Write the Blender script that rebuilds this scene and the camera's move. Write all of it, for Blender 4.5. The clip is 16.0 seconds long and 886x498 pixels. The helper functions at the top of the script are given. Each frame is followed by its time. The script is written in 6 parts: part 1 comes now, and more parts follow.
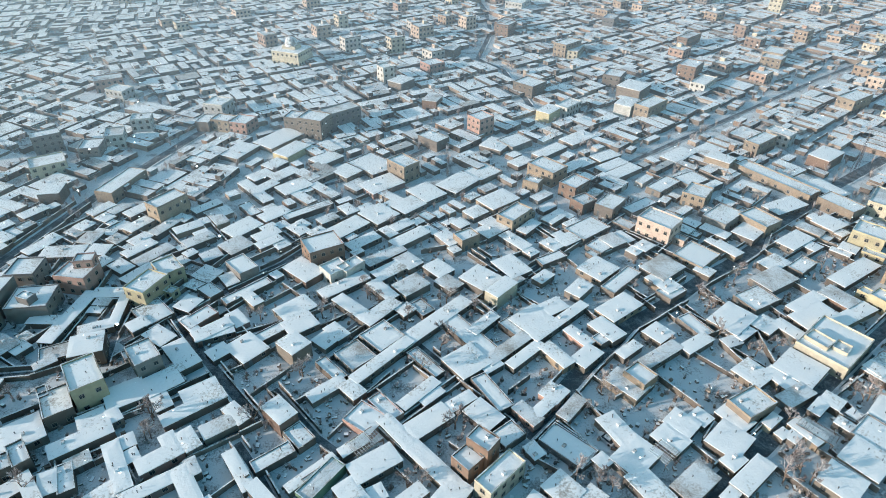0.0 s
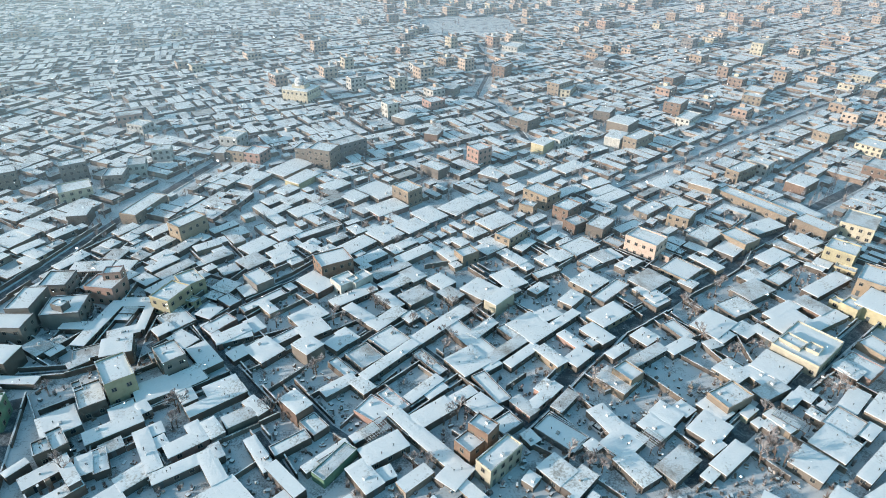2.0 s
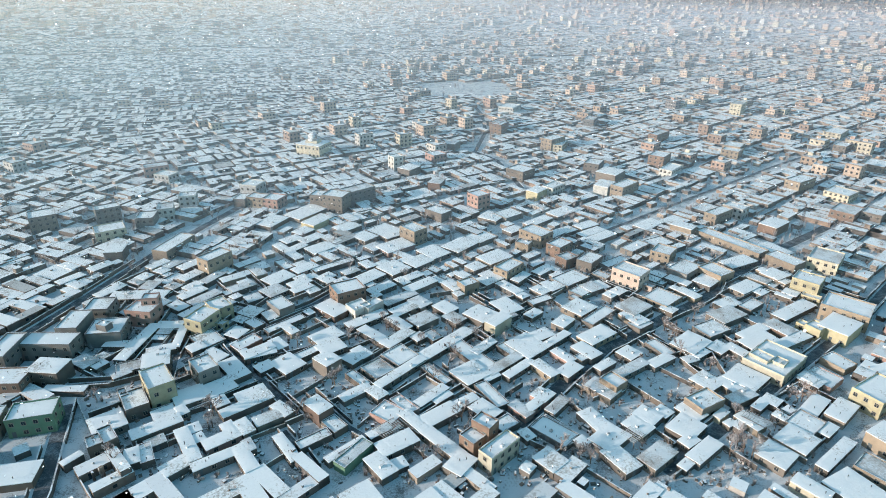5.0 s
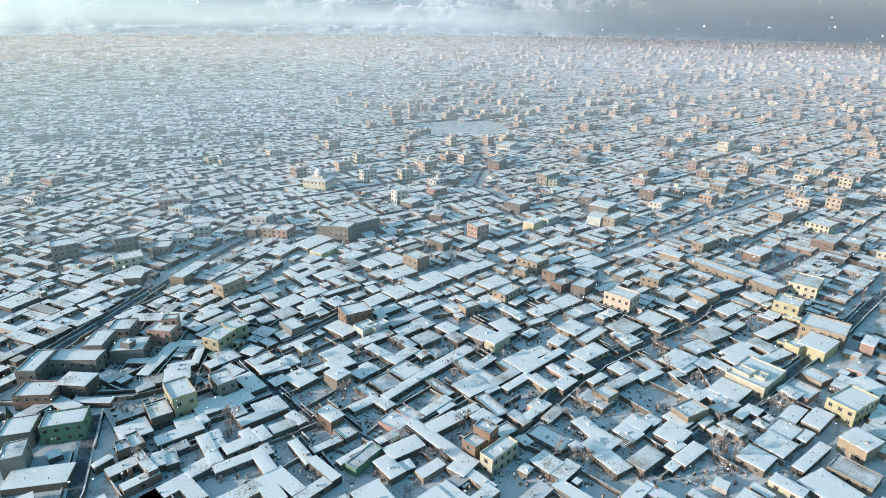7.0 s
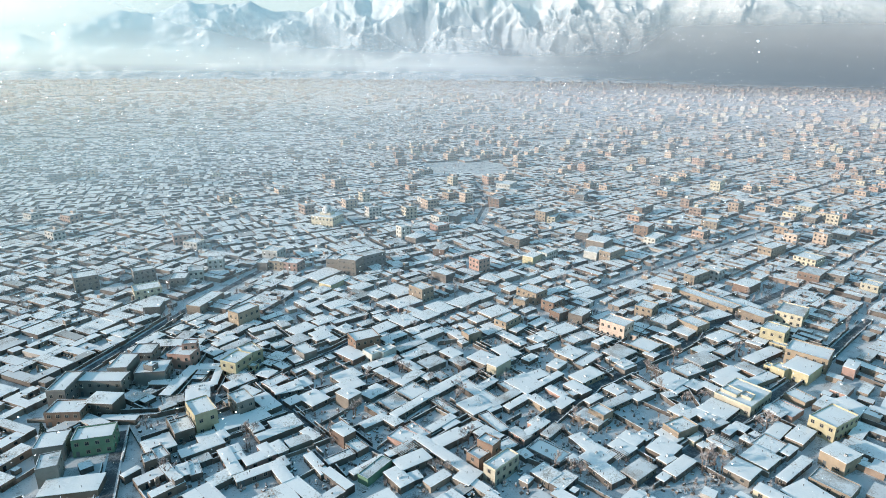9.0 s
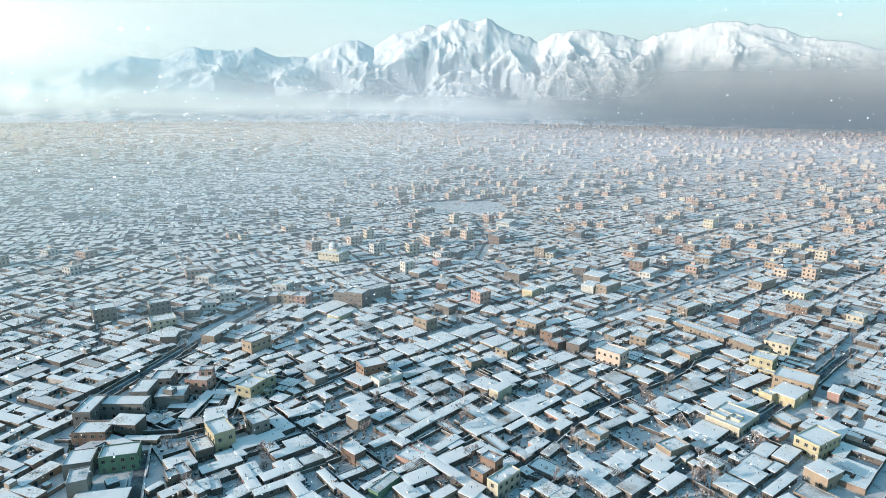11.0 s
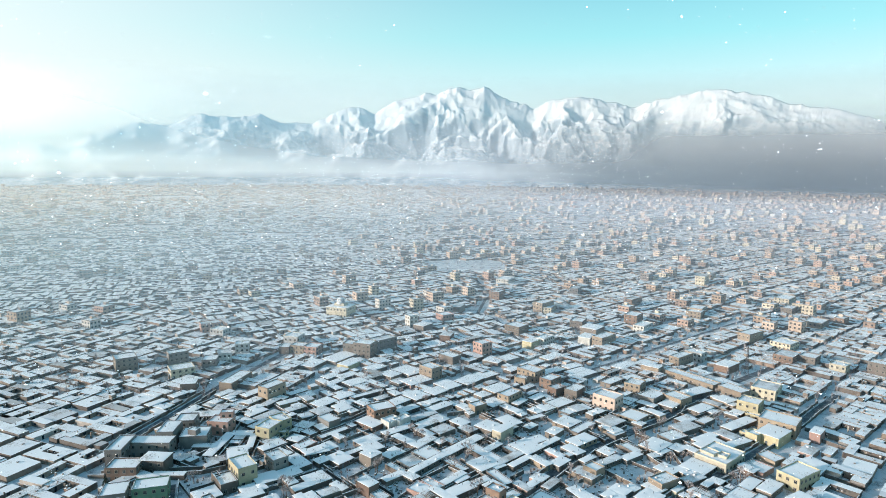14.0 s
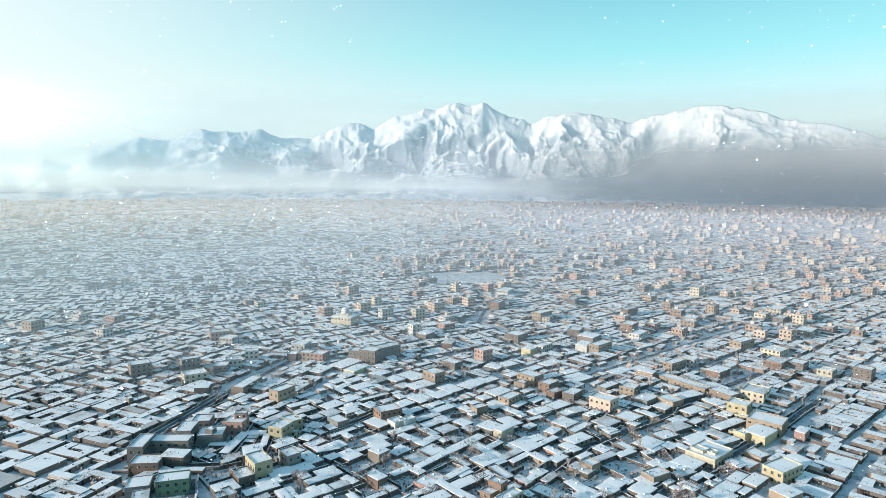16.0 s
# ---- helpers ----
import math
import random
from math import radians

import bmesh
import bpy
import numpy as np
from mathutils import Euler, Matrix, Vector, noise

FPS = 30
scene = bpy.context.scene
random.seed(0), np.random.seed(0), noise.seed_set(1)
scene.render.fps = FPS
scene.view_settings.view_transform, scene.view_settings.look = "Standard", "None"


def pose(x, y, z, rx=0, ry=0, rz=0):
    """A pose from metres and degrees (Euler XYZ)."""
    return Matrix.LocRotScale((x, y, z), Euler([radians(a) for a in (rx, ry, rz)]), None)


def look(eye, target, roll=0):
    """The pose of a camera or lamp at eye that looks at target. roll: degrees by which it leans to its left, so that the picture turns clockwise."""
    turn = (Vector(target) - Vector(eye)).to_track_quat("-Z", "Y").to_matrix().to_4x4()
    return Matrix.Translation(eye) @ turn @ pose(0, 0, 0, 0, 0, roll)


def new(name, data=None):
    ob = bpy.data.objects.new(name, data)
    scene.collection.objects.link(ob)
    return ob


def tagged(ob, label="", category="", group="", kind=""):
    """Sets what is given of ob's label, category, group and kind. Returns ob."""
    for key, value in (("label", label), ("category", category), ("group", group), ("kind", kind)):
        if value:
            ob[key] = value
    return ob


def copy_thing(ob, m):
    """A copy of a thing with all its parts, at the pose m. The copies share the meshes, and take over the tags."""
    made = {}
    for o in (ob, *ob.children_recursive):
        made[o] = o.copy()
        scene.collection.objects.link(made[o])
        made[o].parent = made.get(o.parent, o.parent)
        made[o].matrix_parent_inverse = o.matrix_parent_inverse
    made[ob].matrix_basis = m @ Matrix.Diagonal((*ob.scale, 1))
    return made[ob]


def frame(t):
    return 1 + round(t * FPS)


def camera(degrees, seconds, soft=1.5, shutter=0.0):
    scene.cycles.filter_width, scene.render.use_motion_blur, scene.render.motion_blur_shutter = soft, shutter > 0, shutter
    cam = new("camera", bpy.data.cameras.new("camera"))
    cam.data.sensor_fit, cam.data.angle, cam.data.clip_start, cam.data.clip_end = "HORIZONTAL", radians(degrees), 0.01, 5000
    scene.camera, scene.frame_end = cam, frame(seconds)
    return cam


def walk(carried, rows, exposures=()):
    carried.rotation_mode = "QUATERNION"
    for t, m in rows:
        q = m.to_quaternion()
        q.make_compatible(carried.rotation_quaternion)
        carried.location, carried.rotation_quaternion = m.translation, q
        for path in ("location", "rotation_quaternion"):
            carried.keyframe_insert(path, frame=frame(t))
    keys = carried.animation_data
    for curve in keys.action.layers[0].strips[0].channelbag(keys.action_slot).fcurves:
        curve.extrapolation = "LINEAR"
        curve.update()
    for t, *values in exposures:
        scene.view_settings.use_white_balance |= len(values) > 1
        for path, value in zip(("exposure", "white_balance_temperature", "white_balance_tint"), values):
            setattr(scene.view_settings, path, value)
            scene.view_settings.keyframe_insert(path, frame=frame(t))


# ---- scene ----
from collections import defaultdict

cam = camera(72.62, 16.0, 0.6)
PATH = [
    (0, (8.18, 43.077, 115.102), (8.1764, 44.7224, 113.9643), 0.7),
    (0.5, (7.962, 38.626, 115.15), (7.9596, 40.2914, 114.0421), 0.69),
    (1, (7.732, 34.21, 115.236), (7.7301, 35.8948, 114.1577), 0.69),
    (1.5, (7.489, 29.827, 115.355), (7.4871, 31.5302, 114.3065), 0.68),
    (2, (7.233, 25.476, 115.505), (7.2315, 27.1969, 114.4866), 0.68),
    (2.5, (6.964, 21.155, 115.683), (6.9627, 22.8928, 114.6938), 0.67),
    (3, (6.682, 16.862, 115.885), (6.6808, 18.6169, 114.9256), 0.67),
    (3.5, (6.387, 12.597, 116.108), (6.3866, 14.3675, 115.1782), 0.67),
    (4, (6.079, 8.357, 116.348), (6.0788, 10.1432, 115.449), 0.66),
    (6.5, (4.347, -12.509, 117.706), (4.3495, -10.6563, 116.952), 0.64),
    (7, (3.961, -16.626, 117.986), (3.9651, -14.7608, 117.2631), 0.64),
    (7.5, (3.563, -20.727, 118.261), (3.5676, -18.851, 117.5686), 0.63),
    (8, (3.152, -24.815, 118.529), (3.1569, -22.9272, 117.8685), 0.63),
    (8.5, (2.729, -28.891, 118.785), (2.7322, -26.9921, 118.1564), 0.63),
    (9, (2.292, -32.956, 119.027), (2.2937, -31.0464, 118.431), 0.62),
    (11.5, (-0.086, -53.17, 119.909), (-0.085, -51.2175, 119.4751), 0.6),
    (12, (-0.6, -57.201, 119.998), (-0.5992, -55.2416, 119.5979), 0.6),
    (12.5, (-1.127, -61.232, 120.049), (-1.1261, -59.2664, 119.6809), 0.59),
    (13, (-1.667, -65.264, 120.061), (-1.6658, -63.2923, 119.7275), 0.59),
    (13.5, (-2.22, -69.299, 120.03), (-2.2183, -67.3219, 119.728), 0.58),
    (14, (-2.786, -73.338, 119.952), (-2.7825, -71.3557, 119.6846), 0.58),
    (14.5, (-3.365, -77.382, 119.824), (-3.3606, -75.3962, 119.5881), 0.58),
    (15, (-3.956, -81.434, 119.644), (-3.9508, -79.4455, 119.4263), 0.57),
    (15.5, (-4.561, -85.494, 119.407), (-4.5542, -83.5057, 119.1888), 0.57),
    (16, (-5.178, -89.564, 119.111), (-5.1702, -87.5759, 118.8924), 0.56),
]
walk(cam, [(t, look(eye, target, roll)) for t, eye, target, roll in PATH])

# ---- light: low winter sun from the left of the flight line, hazy sky ----
SUN_AZ, SUN_EL = -106.0, 13.0          # degrees, azimuth from +y towards +x
SUN_DIR = Vector((math.sin(radians(SUN_AZ)) * math.cos(radians(SUN_EL)),
                  math.cos(radians(SUN_AZ)) * math.cos(radians(SUN_EL)), math.sin(radians(SUN_EL))))
sun = new("sun", bpy.data.lights.new("sun", "SUN"))
sun.data.energy, sun.data.angle, sun.data.color = 5.0, radians(0.6), (1.0, 0.88, 0.77)
sun.matrix_world = look(SUN_DIR * 100, (0, 0, 0))
scene.view_settings.exposure = 0.11


def node(nt, kind, **kw):
    n = nt.nodes.new(kind)
    for k, v in kw.items():
        if k in n.inputs:
            n.inputs[k].default_value = v
    return n


def maths(nt, op, a, b=None, clamp=False):
    n = nt.nodes.new("ShaderNodeMath")
    n.operation, n.use_clamp = op, clamp
    for k, v in enumerate((a, b)):
        if v is None:
            continue
        if isinstance(v, (int, float)):
            n.inputs[k].default_value = v
        else:
            nt.links.new(v, n.inputs[k])
    return n.outputs[0]


def ramp(nt, fac, stops, mode="LINEAR"):
    n = nt.nodes.new("ShaderNodeValToRGB")
    n.color_ramp.interpolation = mode
    els = n.color_ramp.elements
    while len(els) < len(stops):
        els.new(0.5)
    for e, (p, c) in zip(els, stops):
        e.position = p
        e.color = (*c, 1) if len(c) == 3 else c
    nt.links.new(fac, n.inputs[0])
    return n.outputs[0]


def mixrgb(nt, fac, a, b, mode="MIX"):
    n = nt.nodes.new("ShaderNodeMix")
    n.data_type, n.blend_type = "RGBA", mode
    for sock, v in ((n.inputs[0], fac), (n.inputs[6], a), (n.inputs[7], b)):
        if isinstance(v, (int, float)):
            sock.default_value = v
        elif isinstance(v, tuple):
            sock.default_value = (*v, 1)
        else:
            nt.links.new(v, sock)
    return n.outputs[2]


world = bpy.data.worlds.new("sky")
scene.world = world
world.use_nodes = True
wt = world.node_tree
wt.nodes.clear()
sky = wt.nodes.new("ShaderNodeTexSky")
sky.sky_type, sky.sun_disc = "NISHITA", False
sky.sun_elevation, sky.sun_rotation = radians(SUN_EL), radians(SUN_AZ)
sky.dust_density, sky.air_density = 2.0, 1.0
tc = wt.nodes.new("ShaderNodeTexCoord")
sep = wt.nodes.new("ShaderNodeSeparateXYZ")
wt.links.new(tc.outputs["Generated"], sep.inputs[0])
hue = ramp(wt, sep.outputs[2], [(0.0, (0.62, 0.80, 0.88)), (0.10, (0.68, 0.88, 0.92)), (0.20, (0.30, 0.82, 0.86)),
                                (0.34, (0.12, 0.50, 0.66)), (0.55, (0.07, 0.34, 0.52)), (1.0, (0.05, 0.27, 0.44))])
dot = wt.nodes.new("ShaderNodeVectorMath")
dot.operation = "DOT_PRODUCT"
wt.links.new(tc.outputs["Generated"], dot.inputs[0])
dot.inputs[1].default_value = Vector((-0.95, 0.45, 0.12)).normalized()
glow = maths(wt, "POWER", maths(wt, "MAXIMUM", dot.outputs["Value"], 0.0), 2.4)
veil = mixrgb(wt, maths(wt, "MULTIPLY", glow, 1.1, True), hue, (0.96, 1.0, 0.98))
air = wt.nodes.new("ShaderNodeBackground")
air.inputs[1].default_value = 0.77
wt.links.new(veil, air.inputs[0])
bare = wt.nodes.new("ShaderNodeBackground")
bare.inputs[1].default_value = 0.06
wt.links.new(sky.outputs[0], bare.inputs[0])
both = wt.nodes.new("ShaderNodeAddShader")
wt.links.new(air.outputs[0], both.inputs[0])
wt.links.new(bare.outputs[0], both.inputs[1])
out = wt.nodes.new("ShaderNodeOutputWorld")
wt.links.new(both.outputs[0], out.inputs[0])


# ---- materials ----
def shader(name, rough=0.8, metal=0.0, spec=0.3):
    m = bpy.data.materials.new(name)
    m.use_nodes = True
    nt = m.node_tree
    b = nt.nodes["Principled BSDF"]
    b.inputs["Roughness"].default_value, b.inputs["Metallic"].default_value = rough, metal
    b.inputs["Specular IOR Level"].default_value = spec
    return m, nt, b


def place_noise(nt, scale, detail=4.0, rough=0.55, space="Object"):
    t = nt.nodes.new("ShaderNodeTexCoord")
    n = nt.nodes.new("ShaderNodeTexNoise")
    n.inputs["Scale"].default_value, n.inputs["Detail"].default_value = scale, detail
    n.inputs["Roughness"].default_value = rough
    if space == "World":
        g = nt.nodes.new("ShaderNodeNewGeometry")
        nt.links.new(g.outputs["Position"], n.inputs["Vector"])
    else:
        nt.links.new(t.outputs[space], n.inputs["Vector"])
    return n.outputs["Fac"]


def bump(nt, b, height, strength=0.3, dist=0.1):
    n = nt.nodes.new("ShaderNodeBump")
    n.inputs["Strength"].default_value, n.inputs["Distance"].default_value = strength, dist
    nt.links.new(height, n.inputs["Height"])
    nt.links.new(n.outputs[0], b.inputs["Normal"])


def snow_material(name, bare_colour, bare_from, bare_to, tone=(0.80, 0.84, 0.88), large=0.12, fine=2.2, swept=False):
    """Trodden or wind-blown snow with what lies under it showing through in patches."""
    m, nt, b = shader(name, 0.75, 0, 0.25)
    big, small = place_noise(nt, large, 5, 0.6, "World"), place_noise(nt, fine, 5, 0.65, "World")
    mixed = maths(nt, "ADD", maths(nt, "MULTIPLY", big, 0.6), maths(nt, "MULTIPLY", small, 0.4))
    fac = ramp(nt, mixed, [(bare_from, (0, 0, 0)), (bare_to, (1, 1, 1))])
    white = mixrgb(nt, small, tuple(c * 0.86 for c in tone), tone)
    col = mixrgb(nt, fac, bare_colour, white)
    if swept:
        # some owners have shovelled their roofs
        own = nt.nodes.new("ShaderNodeNewGeometry").outputs["Random Per Island"]
        col = mixrgb(nt, 1.0, col, ramp(nt, own, [(0.0, (0.58, 0.57, 0.56)), (0.05, (0.78, 0.78, 0.79)), (0.12, (0.92, 0.92, 0.93)), (0.30, (1.0, 1.0, 1.0))], "CONSTANT"), "MULTIPLY")
    nt.links.new(col, b.inputs["Base Color"])
    bump(nt, b, small, 0.5, 0.15)
    return m


WALL_TINTS = [(0.0, (0.140, 0.128, 0.120)), (0.18, (0.18, 0.158, 0.142)), (0.34, (0.125, 0.118, 0.115)), (0.48, (0.23, 0.20, 0.175)),
              (0.60, (0.20, 0.20, 0.20)), (0.70, (0.28, 0.215, 0.175)), (0.82, (0.34, 0.29, 0.245)), (0.92, (0.48, 0.45, 0.42))]


def wall_material(name, per_island, light=1.0, tints=WALL_TINTS):
    """Mud, brick and plaster walls in the city's earth tones, each house its own."""
    m, nt, b = shader(name, 0.92, 0, 0.15)
    if per_island:
        g = nt.nodes.new("ShaderNodeNewGeometry")
        rnd = g.outputs["Random Per Island"]
    else:
        rnd = nt.nodes.new("ShaderNodeObjectInfo").outputs["Random"]
    tint = ramp(nt, rnd, [(p, tuple(min(0.8, c * light) for c in col)) for p, col in tints], "CONSTANT")
    stain = place_noise(nt, 0.45, 6, 0.6, "World")
    grain = place_noise(nt, 5.0, 4, 0.6, "World")
    dirty = mixrgb(nt, ramp(nt, stain, [(0.35, (0, 0, 0)), (0.75, (1, 1, 1))]), tint, mixrgb(nt, 1.0, tint, (0.62, 0.58, 0.56), "MULTIPLY"))
    col = mixrgb(nt, maths(nt, "MULTIPLY", grain, 0.35), dirty, (0.20, 0.16, 0.13))
    nt.links.new(col, b.inputs["Base Color"])
    bump(nt, b, grain, 0.4, 0.06)
    return m


def plain(name, colour, rough=0.8, metal=0.0, spec=0.3, vary=0.25, scale=1.2):
    m, nt, b = shader(name, rough, metal, spec)
    n = place_noise(nt, scale, 5, 0.6, "World")
    col = mixrgb(nt, n, tuple(c * (1 - vary) for c in colour), tuple(min(1, c * (1 + vary)) for c in colour))
    nt.links.new(col, b.inputs["Base Color"])
    bump(nt, b, n, 0.25, 0.04)
    return m


M_GROUND = snow_material("ground_snow", (0.20, 0.195, 0.195), 0.38, 0.49, (0.65, 0.68, 0.71), 0.16, 2.0)
M_ROOF = snow_material("roof_snow", (0.36, 0.33, 0.30), 0.32, 0.44, (0.88, 0.90, 0.92), 0.10, 1.6)
M_ROOFS = snow_material("roofs_snow", (0.36, 0.33, 0.30), 0.34, 0.47, (0.90, 0.92, 0.94), 0.10, 1.6, True)
M_WALLS = wall_material("earth_walls", True, 1.2)
M_WALLS_FAR = wall_material("pale_walls", True, 1.2)
FACADE_TINTS = [(0.0, (0.42, 0.33, 0.26)), (0.16, (0.55, 0.44, 0.36)), (0.30, (0.33, 0.25, 0.21)), (0.42, (0.62, 0.57, 0.46)),
                (0.56, (0.50, 0.36, 0.30)), (0.70, (0.60, 0.60, 0.58)), (0.80, (0.27, 0.26, 0.26)), (0.90, (0.66, 0.54, 0.45))]
M_FACADES = wall_material("block_walls", True, 1.0, FACADE_TINTS)
M_ROAD = snow_material("wet_road", (0.075, 0.088, 0.10), 0.47, 0.74, (0.46, 0.50, 0.54), 0.25, 2.5)
M_GLASS = plain("window_glass", (0.03, 0.04, 0.05), 0.25, 0, 0.5, 0.3, 3)
M_BARK = plain("bark", (0.17, 0.13, 0.11), 0.9, 0, 0.2, 0.35, 3)


# ---- mesh helpers ----
def mesh_from(name, verts, faces, mats, index=None):
    me = bpy.data.meshes.new(name)
    me.from_pydata(verts, [], faces)
    for mt in mats:
        me.materials.append(mt)
    if index is not None:
        me.polygons.foreach_set("material_index", np.asarray(index, dtype=np.int32))
    me.update()
    return me


class Boxes:
    """Many upright boxes in one mesh: tops take the first material, sides the second."""

    def __init__(self):
        self.rows = []

    def add(self, x, y, yaw, w, d, z0, z1, side=1, top=0):
        self.rows.append((x, y, yaw, w / 2, d / 2, z0, z1, side, top))

    def mesh(self, name, mats):
        r = np.array(self.rows, dtype=float)
        n = len(r)
        cx, cy, yaw, hw, hd, z0, z1, side, top = r.T
        c, s = np.cos(yaw), np.sin(yaw)
        v = np.empty((n, 8, 3))
        for k, (a, b) in enumerate(((-1, -1), (1, -1), (1, 1), (-1, 1))):
            X, Y = cx + c * hw * a - s * hd * b, cy + s * hw * a + c * hd * b
            v[:, k] = np.stack([X, Y, z0], 1)
            v[:, k + 4] = np.stack([X, Y, z1], 1)
        quad = np.array([(4, 5, 6, 7), (0, 1, 5, 4), (1, 2, 6, 5), (2, 3, 7, 6), (3, 0, 4, 7)])
        f = (quad[None] + 8 * np.arange(n)[:, None, None]).reshape(-1, 4)
        me = bpy.data.meshes.new(name)
        me.vertices.add(n * 8)
        me.vertices.foreach_set("co", v.reshape(-1))
        me.loops.add(len(f) * 4)
        me.loops.foreach_set("vertex_index", f.reshape(-1).astype(np.int32))
        me.polygons.add(len(f))
        me.polygons.foreach_set("loop_start", np.arange(0, len(f) * 4, 4, dtype=np.int32))
        for mt in mats:
            me.materials.append(mt)
        idx = np.stack([top, side, side, side, side], 1).reshape(-1).astype(np.int32)
        me.polygons.foreach_set("material_index", idx)
        me.polygons.foreach_set("use_smooth", np.zeros(len(f), dtype=bool))
        me.update(calc_edges=True)
        return me


# ---- ground, mountains ----
def ground_sheet():
    n, verts, faces = 96, [(0, 0, 0)], []
    rings = (60, 150, 300, 600, 1200, 2400, 4880)
    for r in rings:
        verts += [(r * math.cos(2 * math.pi * k / n), r * math.sin(2 * math.pi * k / n), 0) for k in range(n)]
    faces += [(0, 1 + k, 1 + (k + 1) % n) for k in range(n)]
    for j in range(len(rings) - 1):
        a, b = 1 + j * n, 1 + (j + 1) * n
        faces += [(a + k, b + k, b + (k + 1) % n, a + (k + 1) % n) for k in range(n)]
    return tagged(new("ground", mesh_from("ground", verts, faces, [M_GROUND])), "snow-covered trodden earth with brown bare patches", "ground", kind="structure")


ground_sheet()


def mountain_material():
    m, nt, b = shader("mountain_snow", 0.85, 0, 0.2)
    g = nt.nodes.new("ShaderNodeNewGeometry")
    s = nt.nodes.new("ShaderNodeSeparateXYZ")
    nt.links.new(g.outputs["Normal"], s.inputs[0])
    rough = place_noise(nt, 0.016, 9, 0.7, "World")
    steep = maths(nt, "ADD", s.outputs[2], maths(nt, "MULTIPLY", maths(nt, "SUBTRACT", rough, 0.5), 0.7))
    h = nt.nodes.new("ShaderNodeSeparateXYZ")
    nt.links.new(g.outputs["Position"], h.inputs[0])
    # less snow low down, also standing in for haze and shade on the lower slopes
    patch = maths(nt, "MULTIPLY", maths(nt, "SUBTRACT", place_noise(nt, 0.006, 5, 0.5, "World"), 0.5), 0.3)
    line = maths(nt, "ADD", maths(nt, "DIVIDE", maths(nt, "SUBTRACT", h.outputs[2], 430.0), 900.0), patch)
    cover = maths(nt, "ADD", steep, maths(nt, "MINIMUM", line, 0.12))
    # bare rock tone is lightened blue-grey to paint in the distance haze
    col = ramp(nt, cover, [(0.34, (0.33, 0.40, 0.47)), (0.54, (0.70, 0.73, 0.76))])
    nt.links.new(col, b.inputs["Base Color"])
    bump(nt, b, place_noise(nt, 0.035, 6, 0.6, "World"), 0.5, 7.0)
    return m


# crest line: azimuth in degrees from the flight line, height in metres
CREST = [(-50, 190), (-38, 150), (-35.2, 165), (-34.8, 206), (-33.8, 265), (-32.3, 211), (-30.5, 343), (-28.6, 380), (-26.9, 414), (-24.5, 414), (-23.1, 467), (-21.8, 504), (-19.8, 494),
         (-17.9, 496), (-16.9, 508), (-15.9, 468), (-14.7, 445), (-12.1, 472), (-11.1, 522), (-9.8, 573), (-7.9, 577), (-6.5, 527), (-5, 613), (-3.7, 668), (-2.6, 696), (-0.7, 707),
         (1.2, 739), (2.8, 727), (3.8, 745), (5.2, 687), (6.3, 643), (8.4, 595), (9.7, 638), (11.5, 697), (13.8, 685), (15.3, 653), (17.1, 599), (18.3, 630),
         (21.4, 669), (23.2, 696), (25, 698), (26.3, 677), (27.6, 644), (29.3, 599), (31.4, 561), (33.3, 531), (36.6, 432), (50, 300)]


def crest(az):
    return float(np.interp(az, [p[0] for p in CREST], [p[1] for p in CREST]))


def mountain_range():
    """Branching spurs and gullies fall from an uneven crest; the dome on the right is smoother."""
    na, nr, r0, r1 = 1000, 100, 3990.0, 4860.0
    verts, faces = [], []
    for i in range(na + 1):
        az = -50 + 100 * i / na
        top = crest(az) + 5 * noise.noise((az * 1.5, 1.1, 0))
        calm = 1.0 - 0.1 * min(1.0, max(0.0, (az - 17) / 3))
        for j in range(nr + 1):
            f = j / nr
            r = r0 + (r1 - r0) * f
            g = min(1.0, f / 0.92)
            slant = 2.6 * noise.noise((az * 0.09, 0.0, 7.0)) * (1 - g) + 0.8 * noise.noise((az * 0.22, g * 1.6, 3.0))
            rough = noise.ridged_multi_fractal(Vector(((az + 2.0 * slant) * 0.15 - g * 0.5, g * 2.1 + az * 0.03, 0.4)), 0.8, 2.1, 7, 1.0, 2.0) / 2.6
            body = 0.8 * g + 0.2 * g * g if f < 0.92 else 1 - (f - 0.92) * 2.5
            carve = calm * min(1.0, 2.6 * g) * max(0.26, min(1.0, (1 - g) / 0.3))
            z = top * (body + 0.58 * carve * (rough - 0.64)) + 4 * noise.noise((az * 6, g * 14, 2.0))
            verts.append((r * math.sin(radians(az)), r * math.cos(radians(az)), max(z, -2)))
    w = nr + 1
    for i in range(na):
        for j in range(nr):
            a = i * w + j
            faces.append((a, a + w, a + w + 1, a + 1))
    me = mesh_from("mountain_range", verts, [f[::-1] for f in faces], [mountain_material()])
    me.polygons.foreach_set("use_smooth", np.ones(len(faces), dtype=bool))
    return tagged(new("mountain_range", me), "snowy ridged mountain range behind the city", "mountains", kind="structure")


mountain_range()


